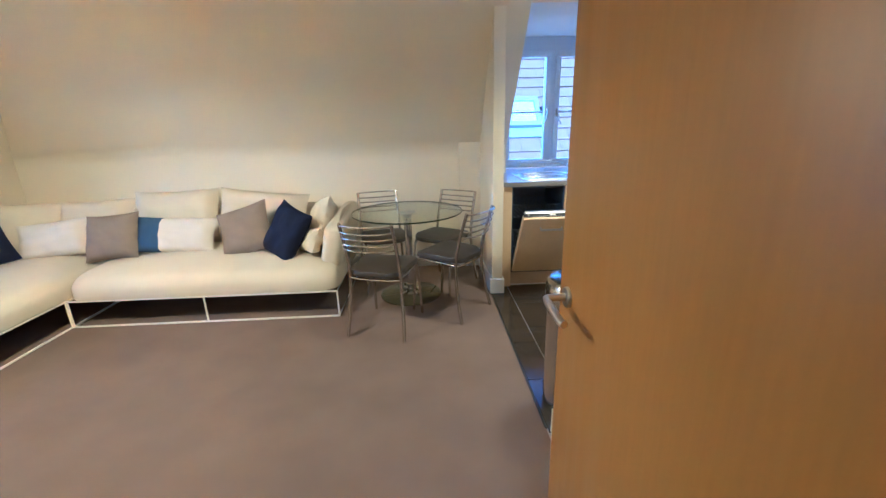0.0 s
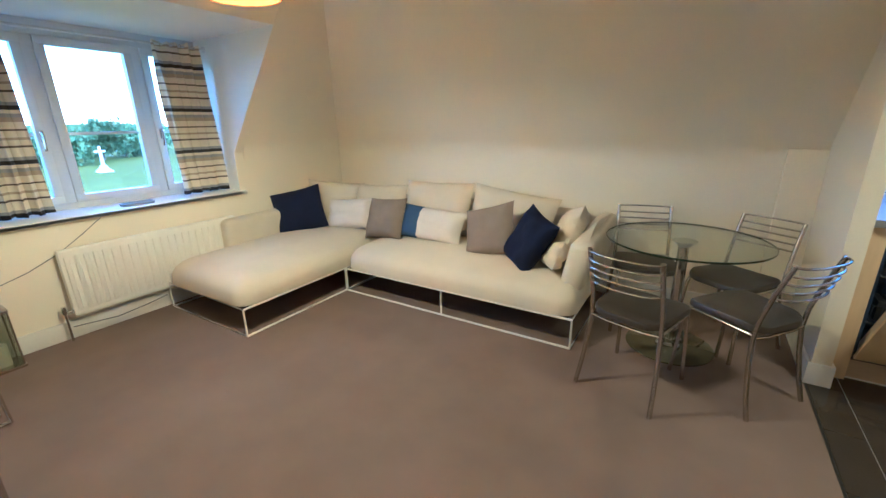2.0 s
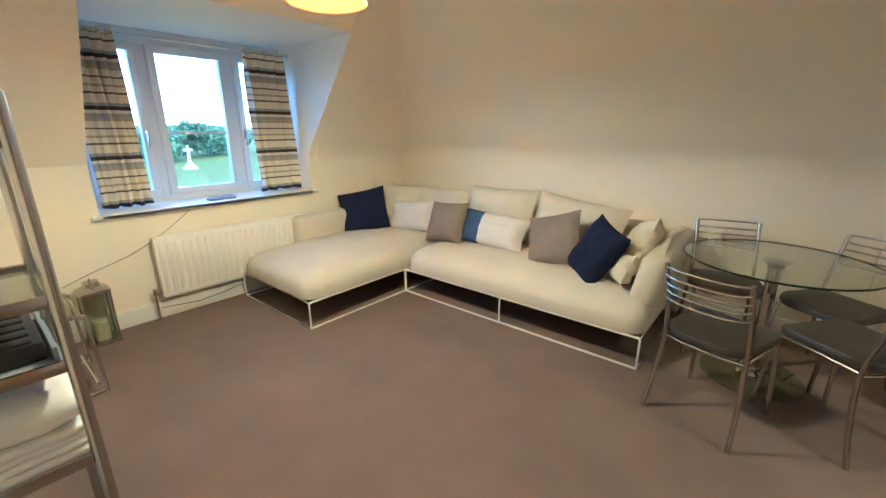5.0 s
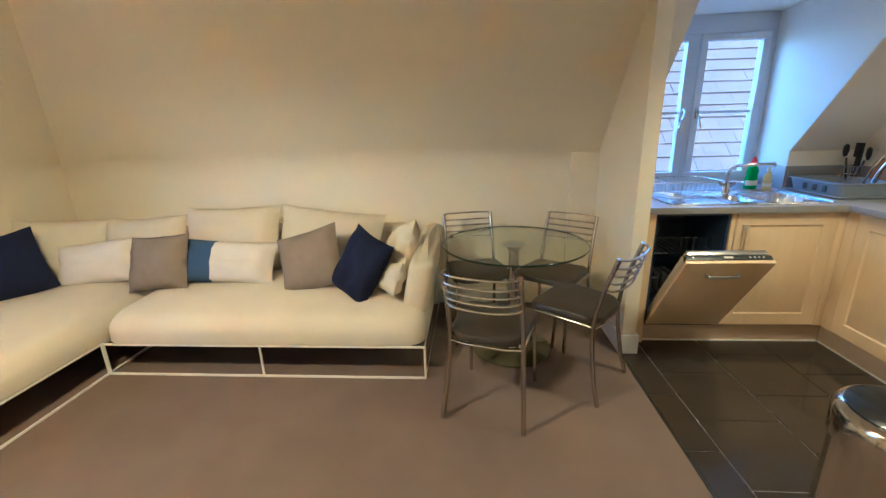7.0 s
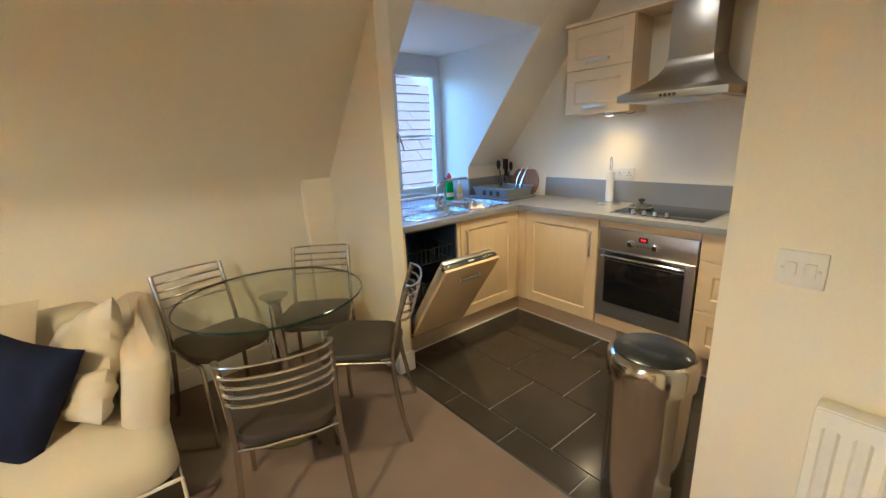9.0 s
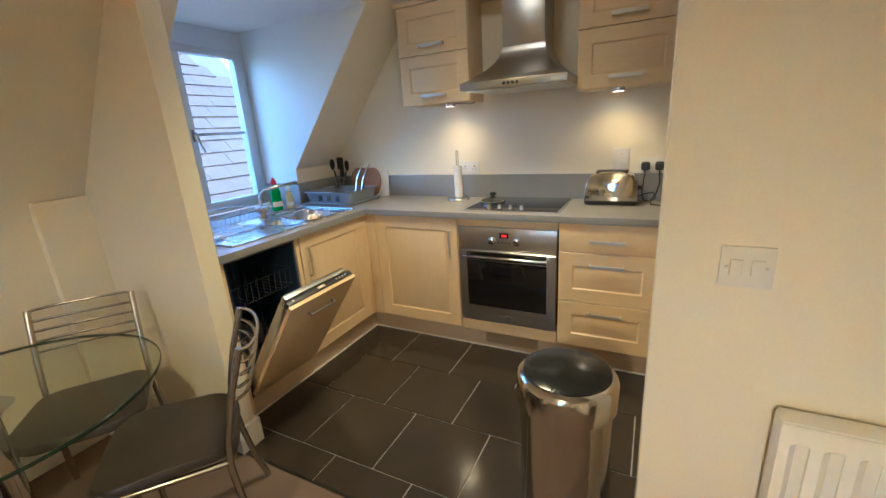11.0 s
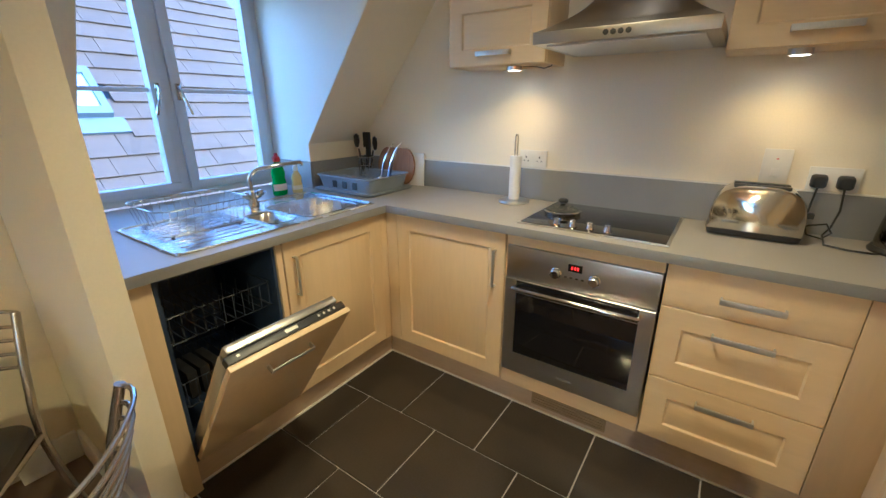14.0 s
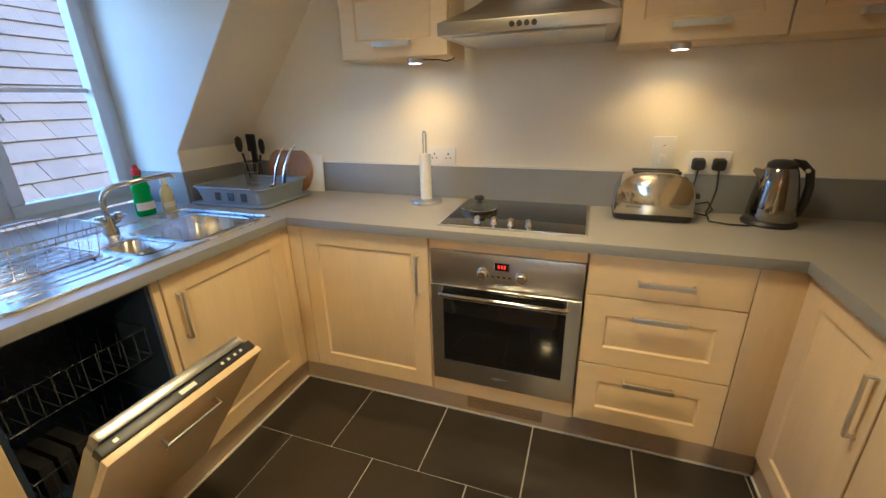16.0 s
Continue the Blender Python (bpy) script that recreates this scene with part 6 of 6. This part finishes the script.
def hood():
    o = thing("cooker_hood", (2.3, 2.39, 1.58), "brushed steel chimney cooker hood above the hob", "cooker hood")
    y0, y1, xf, xb = 2.096, 2.684, 2.05, XE - 0.001
    cy = (y0 + y1) / 2
    bm = B()
    box(bm, xf, xb, y0, y1, 1.578, 1.618, 0.002)
    part("canopy_rim", bm, M_HOOD, o)
    bm = B()
    rings = []
    for i in range(13):
        t = i / 12
        k = (1 - t) ** 2.0
        hw = 0.125 + (0.291 - 0.125) * k
        fx = 2.295 - (2.295 - xf - 0.003) * k
        z = 1.6185 + 0.195 * t
        rings.append([Vector((fx, cy - hw, z)), Vector((fx, cy + hw, z)), Vector((xb, cy + hw, z)), Vector((xb, cy - hw, z))])
    loft(bm, rings)
    part("canopy", bm, M_HOOD, o)
    bm = B()
    box(bm, 2.30, xb, cy - 0.122, cy + 0.122, 1.80, UT, 0.002)
    part("chimney", bm, M_HOOD, o)
    bm = B()
    box(bm, xf + 0.04, xb - 0.04, y0 + 0.04, y1 - 0.04, 1.572, 1.5785, 0.002)
    part("filter", bm, M_ALU, o, "grey mesh grease filter")
    bm = B()
    for i in range(4):
        lathe(bm, [(0.0, 0.0), (0.009, 0.0), (0.009, 0.004), (0.0, 0.005)], (0, 0, 0), 14)
        bm.verts.ensure_lookup_table()
        bmesh.ops.transform(bm, matrix=pose(xf, cy - 0.036 + i * 0.024, 1.598, 0, -90, 0), verts=bm.verts[-30:])
    part("buttons", bm, M_BLACK, o, "row of black push buttons")


hood()
for i, (x, y, z) in enumerate(PUCKS):
    o = thing("under_cupboard_light", (x, y, UB), "small round steel under-cupboard light, switched on", "lamp", "under-cupboard lights")
    bm = B()
    lathe(bm, [(0.034, 0.0), (0.034, -0.018), (0.028, -0.020), (0.028, -0.012), (0.0, -0.012)], (x, y, UB - 0.0005), 32)
    part("rim", bm, M_STEEL, o)
    bm = B()
    lathe(bm, [(0.0, -0.0125), (0.027, -0.0125), (0.026, -0.015), (0.0, -0.016)], (x, y, UB), 28)
    part("lens", bm, M_PUCKLENS, o, "warm glowing lens").visible_shadow = False
bm = B()
tube(bm, [(2.37, 2.87, UB - 0.004), (2.38, 2.80, UB - 0.006), (2.37, 2.76, UB - 0.016), (2.38, 2.73, UB - 0.006), (2.40, 2.73, UB + 0.03)], 0.0025, 6)
solo("light_cable", bm, M_BLACK, "short black lamp cable under the cupboard", "cable")


def pedal_bin():
    cx, cy, r, h = 0.915, 1.87, 0.145, 0.665
    o = thing("waste_bin", (cx, cy, 0), "tall polished steel waste bin with a dark lid", "bin")
    bm = B()
    lathe(bm, [(0.0, 0.0), (r - 0.006, 0.0), (r - 0.004, 0.02), (r - 0.006, h - 0.10)], (cx, cy, 0), 48)
    part("body", bm, M_BIN, o)
    bm = B()
    lathe(bm, [(r - 0.008, h - 0.10), (r + 0.004, h - 0.096), (r + 0.004, h - 0.02), (r - 0.004, h - 0.006), (r - 0.014, h), (r - 0.03, h - 0.003)], (cx, cy, 0), 48)
    bm.faces.ensure_lookup_table()
    for f in [f for f in bm.faces if len(f.verts) > 4]:
        bm.faces.remove(f)
    part("collar", bm, M_BIN, o, "polished steel collar")
    bm = B()
    lathe(bm, [(r - 0.016, h - 0.004), (r - 0.017, h + 0.003), (r - 0.042, h + 0.010), (0.0, h + 0.014)], (cx, cy, 0), 48)
    part("lid", bm, mat("dark_bin_lid", (0.016, 0.017, 0.018), 0.16, 0.0, var=0.1, scale=4, fine=60), o, "dark metallic lid")


pedal_bin()


def ceiling_light(x, y):
    o = thing("ceiling_light", (x, y, ZC), "small round frosted kitchen ceiling light, switched on", "lamp")
    bm = B()
    lathe(bm, [(0.0, 0.0), (0.11, 0.0), (0.11, -0.02), (0.0, -0.02)], (x, y, ZC), 36)
    part("base", bm, M_STEEL, o)
    bm = B()
    lathe(bm, [(0.10, -0.021), (0.095, -0.035), (0.06, -0.05), (0.0, -0.055)], (x, y, ZC), 36)
    part("diffuser", bm, M_PUCKLENS, o, "glowing frosted diffuser")


ceiling_light(1.45, 2.5)

# ---- outside ----
GZ = -5.6
bm = B()
box(bm, -900, 900, -900, 900, GZ - 1, GZ)
solo("ground", bm, M_GRASS, "green lawn and fields reaching far away", "ground", kind="structure")


def memorial(x, y):
    o = thing("memorial_cross", (x, y, GZ), "pale stone memorial cross on a stepped base", "memorial")
    bm = B()
    for i, (w, h) in enumerate(((1.9, 0.3), (1.4, 0.6), (0.9, 1.1))):
        box(bm, x - w / 2, x + w / 2, y - w / 2, y + w / 2, GZ + (0 if i == 0 else (0.3 if i == 1 else 0.6)), GZ + h, 0.03)
    part("plinth", bm, M_STONE, o)
    bm = B()
    loft(bm, [rrect(x, y, 0.42, 0.42, 0.05, GZ + 1.1), rrect(x, y, 0.30, 0.30, 0.05, GZ + 4.2)])
    box(bm, x - 0.14, x + 0.14, y - 0.75, y + 0.75, GZ + 3.25, GZ + 3.55, 0.03)
    part("cross", bm, M_STONE, o)


memorial(-85.0, 29.4)


def tree(x, y, h, seed, spread):
    rnd = random.Random(seed)
    o = thing("tree", (x, y, GZ), "broad leafy tree at the edge of the lawn", "tree", "trees beyond the lawn")
    bm = B()
    tube(bm, [(x, y, GZ), (x + 0.1, y, GZ + h * 0.25), (x + 0.2, y + 0.1, GZ + h * 0.6)], 0.3, 8, r2=0.12)
    for k in range(5):
        a = rnd.uniform(0, 6.28)
        z = GZ + h * rnd.uniform(0.25, 0.5)
        tube(bm, [(x + 0.1, y, z), (x + spread * 0.35 * math.cos(a), y + spread * 0.35 * math.sin(a), z + h * 0.18), (x + spread * 0.6 * math.cos(a), y + spread * 0.6 * math.sin(a), z + h * 0.28)], 0.11, 6, r2=0.03)
    part("trunk", bm, M_BARK, o)
    verts, faces = [], []
    lumps = [(rnd.gauss(0, 0.45) * spread, rnd.gauss(0, 0.45) * spread, rnd.uniform(0.28, 0.95)) for _ in range(26)]
    for i in range(1500):
        lx, ly, lz = rnd.choice(lumps)
        s = spread * 0.24
        c = Vector((x + lx + rnd.gauss(0, s), y + ly + rnd.gauss(0, s), GZ + h * lz + rnd.gauss(0, s * 0.8)))
        q = Euler((rnd.uniform(0, 6), rnd.uniform(0, 6), rnd.uniform(0, 6))).to_matrix()
        w = rnd.uniform(0.3, 0.75)
        b = len(verts)
        for p in ((-w, 0, 0), (0, -w * 0.5, 0.05), (w, 0, 0), (0, w * 0.5, 0.05)):
            verts.append(c + q @ Vector(p))
        faces.append((b, b + 1, b + 2, b + 3))
    me = bpy.data.meshes.new("crown")
    me.from_pydata([tuple(v) for v in verts], [], faces)
    me.materials.append(M_LEAF)
    cr = new("crown", me)
    cr.parent = o
    me.transform(Matrix.Translation(-ORG[o.name]))


rt = random.Random(9)
for i in range(16):
    y = -12 + i * 5.5 + rt.uniform(-2, 2)
    x, h, s = -112 + rt.uniform(-18, 10), rt.uniform(5.6, 8.4), rt.uniform(3.6, 5.4)
    tree(x, y, h, 100 + i, s)
bm = B()
for k, (x0, hgt) in enumerate(((-260, 7.5), (-400, 12.5))):
    pts = [(x0, -400 + i * 20, GZ + hgt * (0.65 + 0.35 * noise.noise(Vector((i * 0.17, k * 5, 0))))) for i in range(61)]
    prism(bm, pts + [(x0, 800, GZ - 1), (x0, -400, GZ - 1)], (-60, 0, 0))
solo("far_hills", bm, M_LEAF, "low wooded hills on the horizon", "hill", kind="structure")

# neighbouring roof seen through the kitchen window
RX0, RX1, EY, EZ, PITCH = -1.5, 6.1, 6.3, -0.75, 47
ca, sa = math.cos(radians(PITCH)), math.sin(radians(PITCH))
GAUGE, TW, ROWS_N = 0.27, 0.37, 21


def roof_at(x, s, n=0.0):
    return Vector((x, EY + s * ca - n * sa, EZ + s * sa + n * ca))


house = thing("neighbour_house", (0.6, EY + 3, GZ), "neighbouring house with a brown tiled roof and skylight", "house")
bm = B()
prism(bm, [roof_at(RX0, 0, -0.06), roof_at(RX1, 0, -0.06), roof_at(RX1, ROWS_N * GAUGE, -0.06), roof_at(RX0, ROWS_N * GAUGE, -0.06)], Vector((0, 0.1, -0.1)))
roof = part("roof", bm, M_LEAD, house, "roof deck under the tiles")
bm = B()
box(bm, RX0 + 0.3, RX1 - 0.3, EY + 0.3, EY + 8.0, GZ, EZ - 0.05)
part("wall", bm, M_BRICK, house, "red brick outer wall")
# skylight
bm = B()
KX, KS = 1.80, 2.70


def roof_box(bm, x0, x1, s0, s1, n0, n1):
    prism(bm, [roof_at(x0, s0, n0), roof_at(x1, s0, n0), roof_at(x1, s1, n0), roof_at(x0, s1, n0)], roof_at(0, 0, n1) - roof_at(0, 0, n0))


for b in ((KX, KX + 0.66, KS, KS + 0.1), (KX, KX + 0.66, KS + 0.62, KS + 0.72), (KX, KX + 0.09, KS + 0.1, KS + 0.62), (KX + 0.58, KX + 0.66, KS + 0.1, KS + 0.62)):
    roof_box(bm, *b, 0.0, 0.13)
sl = part("skylight", bm, M_LEAD, house, "grey framed roof skylight")
bm = B()
roof_box(bm, KX + 0.09, KX + 0.58, KS + 0.1, KS + 0.62, 0.05, 0.11)
part("pane", bm, M_SKYLIGHT, sl, "bright sky-reflecting skylight pane")
bm = B()
roof_box(bm, KX - 0.12, KX + 0.76, KS - 0.22, KS, 0.0, 0.055)
part("flashing", bm, M_LEAD, sl)
# tiles, laid in half-bond courses
tb = B()
box(tb, 0.0, TW - 0.002, -0.02, GAUGE + 0.05, 0.0, 0.022, 0.003, 1)
for v in tb.verts:
    v.co.z += 0.032 * (1 - (v.co.y + 0.02) / (GAUGE + 0.07))
tile_mesh = finish("roof_tile", tb, M_ROOFTILE, 40)
rnd = random.Random(5)
made = 0
for r in range(ROWS_N):
    n = int((RX1 - 0.9) / TW)
    for i in range(n):
        x = 0.9 + (i + (0.5 if r % 2 else 0.0)) * TW
        s = r * GAUGE
        if KX - 0.36 < x < KX + 0.52 and KS - 0.42 < s < KS + 0.66:
            continue
        if x + TW > RX1 - max(0, s - 4.3) * 0.9:
            continue
        if made >= 300:
            continue
        ob = new("roof_tile", tile_mesh)
        ob.parent = roof
        p = roof_at(x, s, rnd.uniform(-0.003, 0.004)) - ORG[house.name]
        ob.matrix_basis = pose(p.x, p.y, p.z, PITCH, 0, rnd.uniform(-0.4, 0.4))
        made += 1

# ---- kitchen floor tiles ----
GX, GY = 0.383, 0.40
meshes = {}
for r in range(6):
    x0 = 0.517 + r * GX
    off = 2.27 if r % 2 else 2.07
    xa, xb = max(x0 + 0.003, 0.749), min(x0 + GX - 0.003, XE)
    if xb - xa < 0.03:
        continue
    for k in range(-3, 6):
        ya, yb = off + k * GY + 0.003, off + (k + 1) * GY - 0.003
        ya, yb = max(ya, 1.0), min(yb, YN)
        if yb - ya < 0.03 or (xb < 0.9 and yb < 1.68):
            continue
        key = (round(xb - xa, 3), round(yb - ya, 3))
        if key not in meshes:
            tb = B()
            box(tb, -key[0] / 2, key[0] / 2, -key[1] / 2, key[1] / 2, -0.008, 0.0, 0.0015, 1)
            meshes[key] = finish("floor_tile", tb, M_TILE, 40)
        ob = new("floor_tile", meshes[key])
        ob.parent = kitchen_floor
        ob.location = ((xa + xb) / 2, (ya + yb) / 2, random.uniform(-0.0006, 0.0004))
